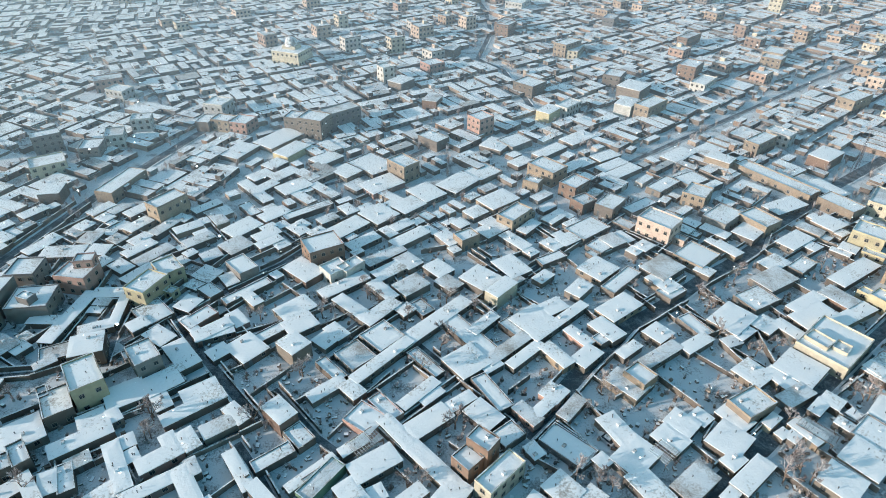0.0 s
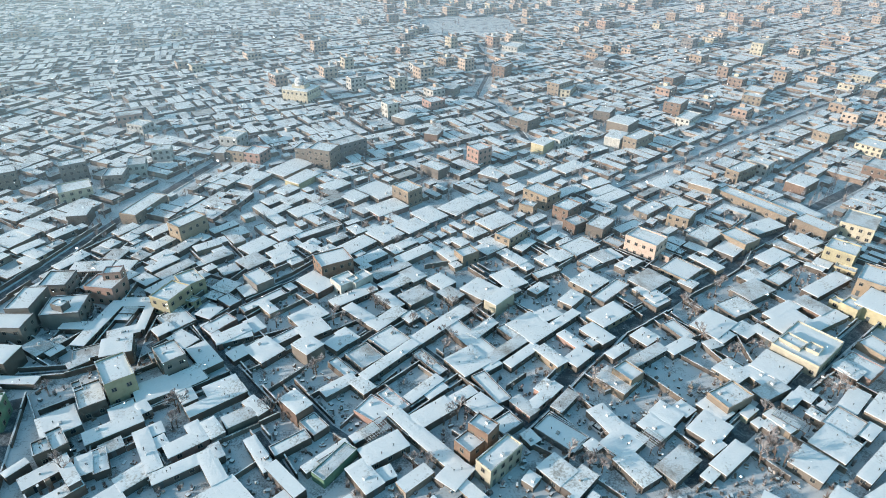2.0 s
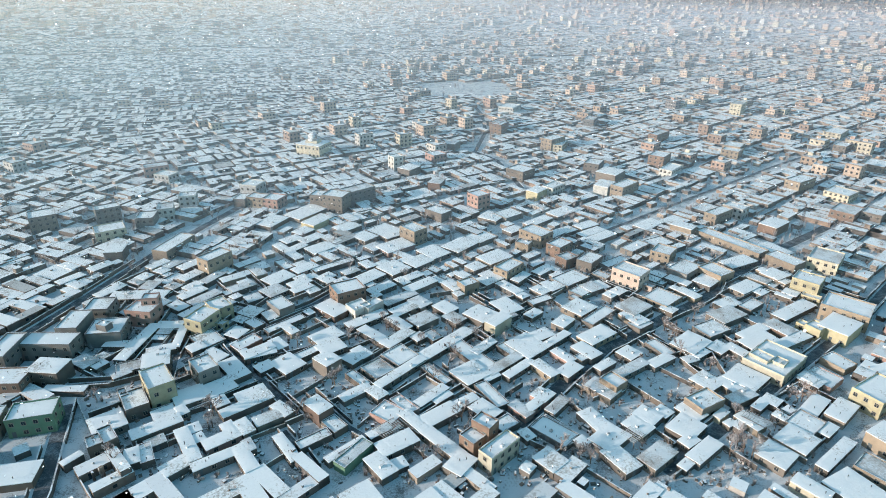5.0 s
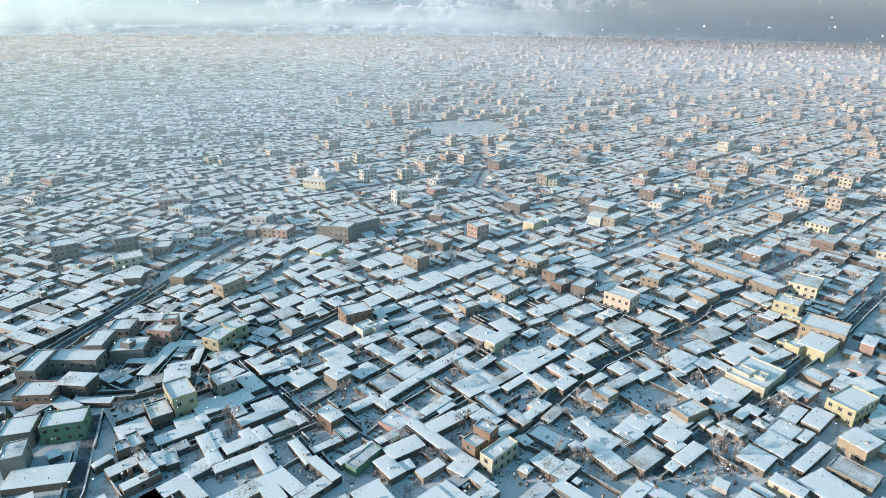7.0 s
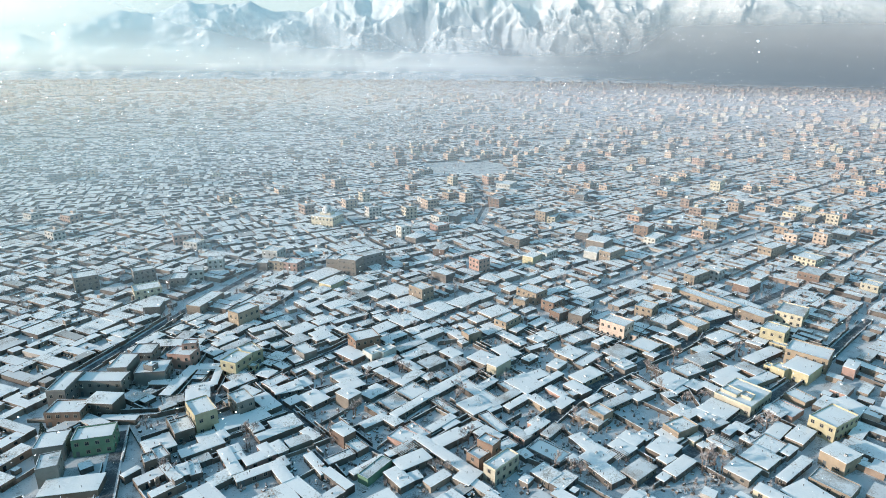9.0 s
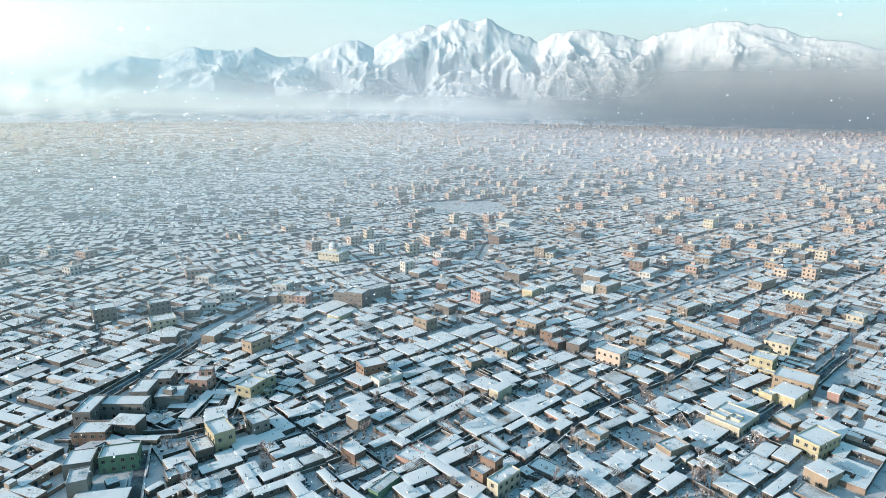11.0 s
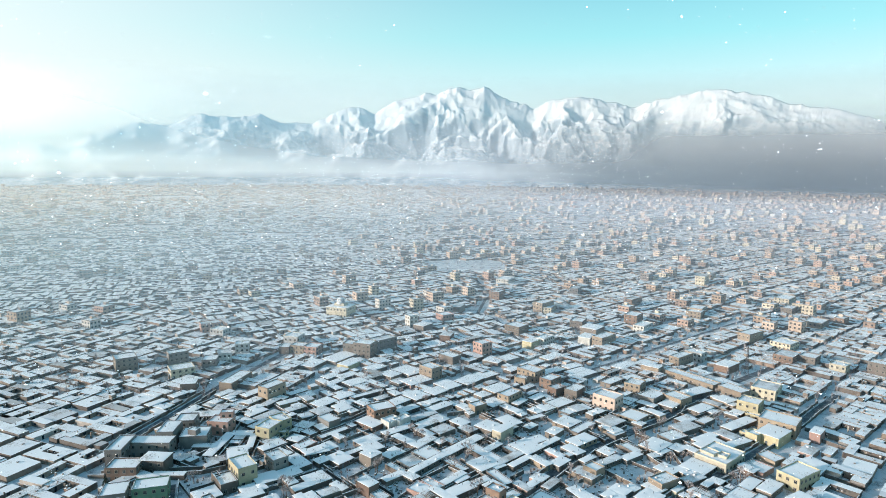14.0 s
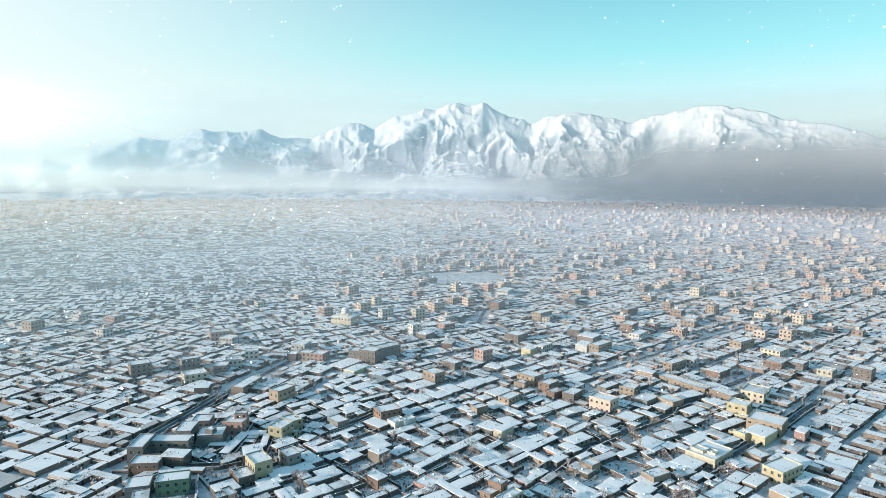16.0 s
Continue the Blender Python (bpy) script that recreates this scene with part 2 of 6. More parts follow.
# ---- mist: sheets of painted haze over the roofs, denser with distance, and the bank before the mountains ----
def mist_material(name, density, colour):
    m = bpy.data.materials.new(name)
    m.use_nodes = True
    nt = m.node_tree
    nt.nodes.clear()
    fac, col = density(nt), colour(nt)
    clear = nt.nodes.new("ShaderNodeBsdfTransparent")
    milk = nt.nodes.new("ShaderNodeBsdfDiffuse")
    nt.links.new(col, milk.inputs[0])
    # translucent gain by bearing and height stands in for sunlight scattered through haze
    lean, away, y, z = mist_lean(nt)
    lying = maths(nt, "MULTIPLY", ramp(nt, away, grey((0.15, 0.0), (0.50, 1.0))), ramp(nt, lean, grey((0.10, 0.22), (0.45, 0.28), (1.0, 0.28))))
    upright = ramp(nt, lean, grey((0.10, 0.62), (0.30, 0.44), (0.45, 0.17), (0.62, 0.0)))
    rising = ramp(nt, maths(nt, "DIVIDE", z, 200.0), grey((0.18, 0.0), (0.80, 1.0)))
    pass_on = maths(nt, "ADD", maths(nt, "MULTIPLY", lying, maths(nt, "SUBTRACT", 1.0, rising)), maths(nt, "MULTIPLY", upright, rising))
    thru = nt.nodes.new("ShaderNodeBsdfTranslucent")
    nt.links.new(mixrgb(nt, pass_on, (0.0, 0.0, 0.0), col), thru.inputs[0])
    half = nt.nodes.new("ShaderNodeAddShader")
    nt.links.new(milk.outputs[0], half.inputs[0])
    nt.links.new(thru.outputs[0], half.inputs[1])
    mx = nt.nodes.new("ShaderNodeMixShader")
    nt.links.new(fac, mx.inputs[0])
    nt.links.new(clear.outputs[0], mx.inputs[1])
    nt.links.new(half.outputs[0], mx.inputs[2])
    o = nt.nodes.new("ShaderNodeOutputMaterial")
    nt.links.new(mx.outputs[0], o.inputs[0])
    return m


def xyz(nt):
    g = nt.nodes.new("ShaderNodeNewGeometry")
    s = nt.nodes.new("ShaderNodeSeparateXYZ")
    nt.links.new(g.outputs["Position"], s.inputs[0])
    return s.outputs


VEILS = 3                # the painted haze is shared among thin sheets, one behind the other


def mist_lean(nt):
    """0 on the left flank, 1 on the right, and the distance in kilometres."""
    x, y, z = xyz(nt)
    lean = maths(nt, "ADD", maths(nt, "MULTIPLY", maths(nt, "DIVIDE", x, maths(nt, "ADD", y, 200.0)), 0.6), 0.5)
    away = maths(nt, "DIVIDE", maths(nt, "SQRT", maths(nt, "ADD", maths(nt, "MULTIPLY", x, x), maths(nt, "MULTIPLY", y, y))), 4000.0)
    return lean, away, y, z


def grey(*stops):
    return [(p, (v, v, v)) for p, v in stops]


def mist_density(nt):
    """Haze opacity: thin over the near roofs, thicker with distance and towards the left flank; the far bank thins out
    upwards.
    """
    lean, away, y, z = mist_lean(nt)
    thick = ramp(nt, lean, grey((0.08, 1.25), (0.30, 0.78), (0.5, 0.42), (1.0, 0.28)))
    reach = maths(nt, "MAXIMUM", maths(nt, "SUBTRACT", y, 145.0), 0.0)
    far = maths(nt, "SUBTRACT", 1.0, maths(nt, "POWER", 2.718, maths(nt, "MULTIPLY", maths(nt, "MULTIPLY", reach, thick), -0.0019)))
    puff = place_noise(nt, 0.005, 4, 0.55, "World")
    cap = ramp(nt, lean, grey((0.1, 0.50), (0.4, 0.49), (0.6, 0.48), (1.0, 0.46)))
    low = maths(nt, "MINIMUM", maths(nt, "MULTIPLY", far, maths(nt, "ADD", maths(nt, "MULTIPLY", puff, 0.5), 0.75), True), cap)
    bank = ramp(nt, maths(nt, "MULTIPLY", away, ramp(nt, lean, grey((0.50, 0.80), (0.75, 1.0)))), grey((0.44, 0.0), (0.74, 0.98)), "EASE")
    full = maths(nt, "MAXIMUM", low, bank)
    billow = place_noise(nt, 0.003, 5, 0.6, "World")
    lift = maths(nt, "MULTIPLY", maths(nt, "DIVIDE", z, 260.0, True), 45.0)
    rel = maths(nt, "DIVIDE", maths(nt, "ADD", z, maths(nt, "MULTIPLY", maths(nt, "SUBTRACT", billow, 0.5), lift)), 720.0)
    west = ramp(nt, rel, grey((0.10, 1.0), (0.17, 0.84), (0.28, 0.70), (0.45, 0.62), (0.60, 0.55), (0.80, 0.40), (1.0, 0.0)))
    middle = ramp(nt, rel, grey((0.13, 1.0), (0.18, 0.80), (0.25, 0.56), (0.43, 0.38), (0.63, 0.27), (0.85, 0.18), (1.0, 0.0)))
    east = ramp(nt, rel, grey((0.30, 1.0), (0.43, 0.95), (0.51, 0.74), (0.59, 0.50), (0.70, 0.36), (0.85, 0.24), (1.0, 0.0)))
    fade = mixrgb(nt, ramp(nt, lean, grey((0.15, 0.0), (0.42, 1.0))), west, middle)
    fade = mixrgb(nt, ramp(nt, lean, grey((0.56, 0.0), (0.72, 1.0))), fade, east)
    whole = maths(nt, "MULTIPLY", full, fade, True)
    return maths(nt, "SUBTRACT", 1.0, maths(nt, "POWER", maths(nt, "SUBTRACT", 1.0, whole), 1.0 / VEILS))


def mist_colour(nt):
    """Haze tint with scattered light painted in: blue-grey near by, white farther on the left, darker blue-grey in the
    bank on the right.
    """
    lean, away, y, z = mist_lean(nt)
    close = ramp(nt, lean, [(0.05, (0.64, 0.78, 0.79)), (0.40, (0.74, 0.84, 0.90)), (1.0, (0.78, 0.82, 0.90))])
    far_haze = ramp(nt, lean, [(0.05, (1.0, 0.96, 0.88)), (0.40, (0.95, 0.92, 0.89)), (0.62, (0.80, 0.80, 0.85)), (1.0, (0.70, 0.71, 0.77))])
    bank_haze = ramp(nt, lean, [(0.10, (0.86, 0.84, 0.78)), (0.38, (0.78, 0.78, 0.77)), (0.52, (0.72, 0.74, 0.77)), (0.66, (0.32, 0.36, 0.40)), (0.85, (0.25, 0.285, 0.325))])
    one = mixrgb(nt, ramp(nt, away, grey((0.08, 0), (0.40, 1))), close, far_haze)
    two = mixrgb(nt, ramp(nt, away, grey((0.44, 0), (0.68, 1))), one, bank_haze)
    # tint painted in for aerial haze over the upper slopes
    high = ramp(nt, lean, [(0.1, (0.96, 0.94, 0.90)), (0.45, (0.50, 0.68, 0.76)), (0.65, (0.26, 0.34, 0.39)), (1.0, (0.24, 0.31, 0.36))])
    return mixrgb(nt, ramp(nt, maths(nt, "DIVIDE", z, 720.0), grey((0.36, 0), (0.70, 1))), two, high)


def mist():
    """Sheets of painted haze lying flat over the city, curving up into the bank before the mountains."""
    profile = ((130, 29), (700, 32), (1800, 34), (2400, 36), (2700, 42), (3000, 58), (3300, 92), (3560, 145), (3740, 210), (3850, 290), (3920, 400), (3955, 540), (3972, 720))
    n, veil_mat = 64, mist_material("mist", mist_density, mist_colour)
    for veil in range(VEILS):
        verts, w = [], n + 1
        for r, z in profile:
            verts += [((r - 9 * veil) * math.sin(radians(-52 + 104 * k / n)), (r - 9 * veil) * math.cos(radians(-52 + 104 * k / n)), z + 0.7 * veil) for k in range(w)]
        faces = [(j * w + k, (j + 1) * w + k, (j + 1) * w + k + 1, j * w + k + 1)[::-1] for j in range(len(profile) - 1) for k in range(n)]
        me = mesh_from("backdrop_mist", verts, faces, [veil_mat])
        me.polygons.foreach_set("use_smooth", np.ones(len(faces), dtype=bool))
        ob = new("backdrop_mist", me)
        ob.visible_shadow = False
        tagged(ob, "sheets of painted haze thickening over the far roofs into a bank", "mist", kind="structure")


mist()


# ---- houses ----
TINTS = {"mud": ((0.18, 0.16, 0.145), "mud-brick"), "tan": ((0.25, 0.225, 0.205), "tan plastered"), "pink": ((0.50, 0.34, 0.30), "pinkish plastered"),
         "brick": ((0.27, 0.195, 0.16), "red-brown brick"), "yellow": ((0.60, 0.55, 0.38), "pale yellow rendered"), "cream": ((0.62, 0.58, 0.47), "cream rendered"),
         "grey": ((0.27, 0.265, 0.26), "dark grey rendered"), "white": ((0.60, 0.61, 0.60), "off-white rendered"), "ochre": ((0.37, 0.31, 0.25), "ochre brick"),
         "green": ((0.17, 0.30, 0.22), "green rendered"), "rose": ((0.66, 0.54, 0.48), "pale rose rendered")}


def render_material(name, colour, brick=False):
    """Weathered render or brickwork: fine courses, rain streaks, patches."""
    m, nt, b = shader(name, 0.92, 0, 0.15)
    patch, grain = place_noise(nt, 0.35, 6, 0.65, "World"), place_noise(nt, 6.0, 4, 0.6, "World")
    worn = mixrgb(nt, ramp(nt, patch, [(0.35, (0, 0, 0)), (0.7, (1, 1, 1))]), colour, tuple(c * 0.62 + 0.02 for c in colour))
    col = mixrgb(nt, maths(nt, "MULTIPLY", grain, 0.5), worn, tuple(c * 0.72 for c in colour))
    own = nt.nodes.new("ShaderNodeObjectInfo").outputs["Random"]
    col = mixrgb(nt, 1.0, col, ramp(nt, own, [(0.0, (0.74, 0.74, 0.76)), (1.0, (1.12, 1.08, 1.02))]), "MULTIPLY")
    nt.links.new(col, b.inputs["Base Color"])
    bump(nt, b, grain, 0.5, 0.08)
    return m


M_TINT = {k: render_material(k + "_wall", c) for k, (c, _) in TINTS.items()}
M_FRAME = plain("window_frame", (0.30, 0.27, 0.23), 0.7)
M_DOOR = plain("door_paint", (0.12, 0.14, 0.15), 0.6, 0.2)
M_PIPE = plain("stovepipe", (0.10, 0.10, 0.11), 0.6, 0.5)
M_WORN = snow_material("worn_roof", (0.30, 0.26, 0.23), 0.34, 0.54, (0.74, 0.77, 0.80), 0.16, 2.2)
M_CAP = snow_material("snow_cap", (0.22, 0.195, 0.175), 0.40, 0.54, (0.80, 0.83, 0.86), 0.3, 3.0)


def part(name, me, parent, label=""):
    ob = new(name, me)
    ob.parent = parent
    return tagged(ob, label)


def slab(name, w, d, z0, z1, mat, seed, uneven=0.05):
    """A blanket of snow with a soft rounded rim and a slightly uneven top."""
    nx, ny = max(3, min(9, int(w / 1.4) + 2)), max(3, min(9, int(d / 1.4) + 2))
    verts, faces = [], []
    for j in range(ny + 1):
        for i in range(nx + 1):
            x, y = -w / 2 + w * i / nx, -d / 2 + d * j / ny
            rim = i in (0, nx) or j in (0, ny)
            z = z1 - (0.07 if rim else 0) + uneven * noise.noise((x * 0.5 + seed, y * 0.5, seed * 0.7))
            verts.append((x, y, z))
    s = nx + 1
    faces = [(j * s + i, j * s + i + 1, (j + 1) * s + i + 1, (j + 1) * s + i) for j in range(ny) for i in range(nx)]
    ring = [i for i in range(s)] + [j * s + nx for j in range(1, ny + 1)] + [ny * s + i for i in range(nx - 1, -1, -1)] + [j * s for j in range(ny - 1, 0, -1)]
    base = len(verts)
    for k in ring:
        x, y, _ = verts[k]
        verts.append((x, y, z0))
    n = len(ring)
    faces += [(base + k, base + (k + 1) % n, ring[(k + 1) % n], ring[k]) for k in range(n)]
    return mesh_from(name, verts, faces, [mat])


def block(name, w, d, z0, z1, mat, lean=0.0):
    a, b, c, e = w / 2, d / 2, w / 2 - lean, d / 2 - lean
    v = [(-a, -b, z0), (a, -b, z0), (a, b, z0), (-a, b, z0), (-c, -e, z1), (c, -e, z1), (c, e, z1), (-c, e, z1)]
    return mesh_from(name, v, [(3, 2, 1, 0), (4, 5, 6, 7), (0, 1, 5, 4), (1, 2, 6, 5), (2, 3, 7, 6), (3, 0, 4, 7)], [mat])


def rim_mesh(name, w, d, t, z0, z1, mat, cap):
    """A parapet: four walls round the roof with snow on top."""
    v, f, idx = [], [], []
    for zz in (z0, z1):
        for a, b in ((w / 2, d / 2), (w / 2 - t, d / 2 - t)):
            v += [(-a, -b, zz), (a, -b, zz), (a, b, zz), (-a, b, zz)]
    for k in range(4):
        n = (k + 1) % 4
        f += [(k, n, 8 + n, 8 + k), (4 + n, 4 + k, 12 + k, 12 + n), (8 + k, 8 + n, 12 + n, 12 + k)]
        idx += [0, 0, 1]
    return mesh_from(name, v, f, [mat, cap], idx)


def window_meshes():
    w, h, t, p = 1.25, 1.35, 0.10, 0.10
    v, f = [], []
    for y in (0.02, -p):
        for a, z0, z1 in ((w / 2, 0, h), (w / 2 - t, t, h - t)):
            v += [(-a, y, z0), (a, y, z0), (a, y, z1), (-a, y, z1)]
    for k in range(4):
        n = (k + 1) % 4
        f += [(8 + k, 8 + n, 12 + n, 12 + k), (k, n, 8 + n, 8 + k), (4 + n, 4 + k, 12 + k, 12 + n)]
    b = len(v)
    for x0, x1, z0, z1 in ((-0.03, 0.03, t, h - t), (-w / 2 + t, w / 2 - t, 0.88, 0.94)):
        v += [(x0, -0.06, z0), (x1, -0.06, z0), (x1, -0.06, z1), (x0, -0.06, z1)]
        f.append((b, b + 1, b + 2, b + 3))
        b += 4
    frame_me = mesh_from("window_frame", v, f, [M_FRAME])
    g = w / 2 - t
    pane_me = mesh_from("pane", [(-g, -0.035, t), (g, -0.035, t), (g, -0.035, h - t), (-g, -0.035, h - t), (-g, 0.0, t), (g, 0.0, t), (g, 0.0, h - t), (-g, 0.0, h - t)],
                        [(0, 1, 2, 3), (7, 6, 5, 4), (4, 5, 1, 0), (6, 7, 3, 2)], [M_GLASS])
    return frame_me, pane_me


WIN_FRAME, WIN_PANE = window_meshes()
DOOR_ME = block("door", 1.0, 0.10, 0.02, 2.05, M_DOOR)


def pipe_mesh():
    bm = bmesh.new()
    bmesh.ops.create_cone(bm, cap_ends=True, segments=8, radius1=0.08, radius2=0.07, depth=0.6, matrix=Matrix.Translation((0, 0, 0.3)))
    bmesh.ops.create_cone(bm, cap_ends=True, segments=8, radius1=0.15, radius2=0.04, depth=0.14, matrix=Matrix.Translation((0, 0, 0.66)))
    me = bpy.data.meshes.new("stovepipe")
    bm.to_mesh(me)
    bm.free()
    me.materials.append(M_PIPE)
    return me


PIPE_ME = pipe_mesh()
BOX_ME = block("roof_hatch", 0.9, 0.8, 0, 0.55, M_CAP, 0.05)

PLOTS = []               # (tint, floors, bars) of every single house, kept until all are known
BARS = []                # all bars: x, y, yaw, w, d, h
STREETS = []             # (width, points)


def house(tint, floors, *bars):
    PLOTS.append((tint, floors, bars))
    BARS.extend(bars)


BAR_CELLS = defaultdict(list)


def index_bars():
    """Bars by cells of 20 m, for quick tests."""
    BAR_CELLS.clear()
    for bar in BARS:
        r = (bar[3] + bar[4]) / 2 + 10
        for i in range(int((bar[0] - r) // 20), int((bar[0] + r) // 20) + 1):
            for j in range(int((bar[1] - r) // 20), int((bar[1] + r) // 20) + 1):
                BAR_CELLS[i, j].append(bar)


def inside_bar(x, y, grow=0.0, above=0.0):
    for bx, by, yaw, w, d, h in BAR_CELLS.get((int(x // 20), int(y // 20)), ()):
        dx, dy = x - bx, y - by
        if dx * dx + dy * dy > (w + d) ** 2 or h < above:
            continue
        c, s = math.cos(radians(yaw)), math.sin(radians(yaw))
        if abs(c * dx + s * dy) < w / 2 + grow and abs(c * dy - s * dx) < d / 2 + grow:
            return True
    return False


def on_street(x, y, grow=0.0):
    for wide, pts in STREETS:
        for (ax, ay), (bx, by) in zip(pts, pts[1:]):
            ux, uy = bx - ax, by - ay
            f = max(0.0, min(1.0, ((x - ax) * ux + (y - ay) * uy) / (ux * ux + uy * uy)))
            if math.hypot(x - ax - f * ux, y - ay - f * uy) < wide / 2 + grow:
                return True
    return False


def raise_house(n, tint, floors, bars):
    rnd = random.Random(100 + n)
    mat = M_TINT[tint]
    x0, y0 = bars[0][0], bars[0][1]
    top = new("house")
    top.location = (x0, y0, 0)
    tallest = max(b[5] for b in bars)
    kind = "single-storey" if tallest < 4.6 else "two-storey" if tallest < 7.8 else "three-storey" if tallest < 12 else "tall many-storeyed"
    shape = {1: "house", 2: "house of two wings", 3: "house of three wings"}.get(len(bars), "rambling courtyard house")
    size = max(b[3] * b[4] for b in bars)
    extent = "small " if size < 22 and floors == 1 else "long " if max(b[3] / b[4] for b in bars) > 2.6 or max(b[4] / b[3] for b in bars) > 2.6 else ""
    tagged(top, f"{extent}{kind} {TINTS[tint][1]} {shape}, snowy flat roof", "house", "houses of the quarter")
    door_set = False
    for k, (x, y, yaw, w, d, h) in enumerate(bars):
        w, d, h = w + 0.45, d + 0.45, h * (0.84 if floors == 1 and h < 4 else 1.0) + 0.03 * k + 0.02 * (n % 5)
        a = radians(yaw)
        c, s = math.cos(a), math.sin(a)

        def set_at(ob, u, v, z, turn=0.0):
            ob.location = (x - x0 + c * u - s * v, y - y0 + s * u + c * v, z)
            ob.rotation_euler = (0, 0, a + turn)
            return ob

        parapet = floors > 1 or tint == "grey" or rnd.random() < 0.13
        lip = (0.55 if floors > 1 else 0.35) if parapet else 0.0
        worn = rnd.random() < 0.14
        blanket = M_WORN if worn else M_ROOF
        wall = set_at(part("wall", block("wall", w, d, 0, h - lip, mat), top), 0, 0, 0)
        if parapet:
            set_at(part("parapet", rim_mesh("parapet", w + 0.06, d + 0.06, 0.24, h - lip - 0.05, h, mat, M_CAP), top, "low parapet with snow on top"), 0, 0, 0)
            set_at(part("roof", slab("roof", w - 0.5, d - 0.5, h - lip, h - lip + 0.14, blanket, n + k), top, "snow-covered flat roof"), 0, 0, 0)
        else:
            set_at(part("roof", slab("roof", w + 0.24, d + 0.24, h - 0.10, h + 0.16, blanket, n + k), top, "snow-covered flat roof with a thin overhang"), 0, 0, 0)
        deck = h - lip + 0.1
        for _ in range(rnd.choice((0, 1, 1, 2, 2))):
            set_at(part("stovepipe", PIPE_ME, top), rnd.uniform(-.36, .36) * w, rnd.uniform(-.36, .36) * d, deck)
        if rnd.random() < 0.3 and w > 3 and d > 3:
            set_at(part("roof_hatch", BOX_ME, top), rnd.uniform(-.3, .3) * w, rnd.uniform(-.3, .3) * d, deck)
        levels = max(1, int(round(h / 3.3))) if floors > 1 or h > 4.8 else 1
        step = (h - 0.4) / levels
        for side in range(4):
            turn = side * math.pi / 2
            ln, off = (w, d / 2) if side % 2 == 0 else (d, w / 2)
            if ln < 2.6:
                continue
            count = min(max(1, int(ln / (2.6 if floors > 1 else 3.2))), 6)
            facing = math.sin(a + turn), -math.cos(a + turn)
            if facing[1] > 0.45 or (floors == 1 and (rnd.random() < 0.35 or y > 270)):
                continue
            for q in range(count):
                along = -ln / 2 + (q + 0.5) * ln / count
                lu, lv = math.cos(turn) * along + math.sin(turn) * off, math.sin(turn) * along - math.cos(turn) * off
                ou, ov = lu + math.sin(turn) * 0.9, lv - math.cos(turn) * 0.9
                wx, wy = x + c * ou - s * ov, y + s * ou + c * ov
                for fl in range(levels):
                    z = 0.85 + fl * step
                    if z + 1.45 > h - lip + 0.15 or inside_bar(wx, wy, 0.0, z + 1.0):
                        continue
                    if fl == 0 and not door_set and ln > 3:
                        set_at(part("door", DOOR_ME, top, "dark painted metal door"), lu, lv, 0, turn)
                        door_set = True
                        continue
                    win = set_at(part("window", WIN_FRAME, top), lu, lv, z, turn)
                    part("pane", WIN_PANE, win)


# ---- yard walls, streets ----
def wall_run(points, high, thick, seed):
    """A low mud wall along a line, with a blanket of snow on its coping."""
    rnd = random.Random(seed)
    top = new("yard_wall")
    x0, y0 = points[0]
    top.location = (x0, y0, 0)
    v, f, cv, cf = [], [], [], []
    for (ax, ay), (bx, by) in zip(points, points[1:]):
        ln = math.hypot(bx - ax, by - ay)
        if ln < 0.3:
            continue
        ux, uy = (bx - ax) / ln, (by - ay) / ln
        n = max(1, int(ln / 2.5))
        for tt, lo, hi, V, F in ((thick / 2, 0.0, high, v, f), (thick / 2 + 0.02, high - 0.03, high + 0.09, cv, cf)):
            base = len(V)
            for i in range(n + 1):
                px, py = ax + ux * ln * i / n - x0, ay + uy * ln * i / n - y0
                dz = 0.08 * noise.noise((ax + ux * ln * i / n, ay + uy * ln * i / n, 0.4))
                for sgn, z in ((-1, lo), (-1, hi + dz), (1, hi + dz), (1, lo)):
                    V.append((px - uy * tt * sgn, py + ux * tt * sgn, z if z == 0 else z))
            for i in range(n):
                o = base + 4 * i
                for q in range(3):
                    F.append((o + q, o + q + 1, o + q + 5, o + q + 4))
            F += [(base + 3, base + 2, base + 1, base), (base + 4 * n, base + 4 * n + 1, base + 4 * n + 2, base + 4 * n + 3)]
    part("wall", mesh_from("wall", v, f, [M_TINT["mud" if seed % 3 else "tan"]]), top)
    part("snow_cap", mesh_from("snow_cap", cv, cf, [M_CAP]), top)
    return tagged(top, "low mud-brick yard wall capped with snow", "wall", "walls of the yards")


RUNS = []


def yard_wall(*points):
    RUNS.append(points)


def street(wide, *points):
    STREETS.append((wide, points))


def smooth_line(points, step=3.0):
    out = []
    for (ax, ay), (bx, by) in zip(points, points[1:]):
        n = max(1, int(math.hypot(bx - ax, by - ay) / step))
        out += [(ax + (bx - ax) * i / n, ay + (by - ay) * i / n) for i in range(n)]
    return out + [points[-1]]


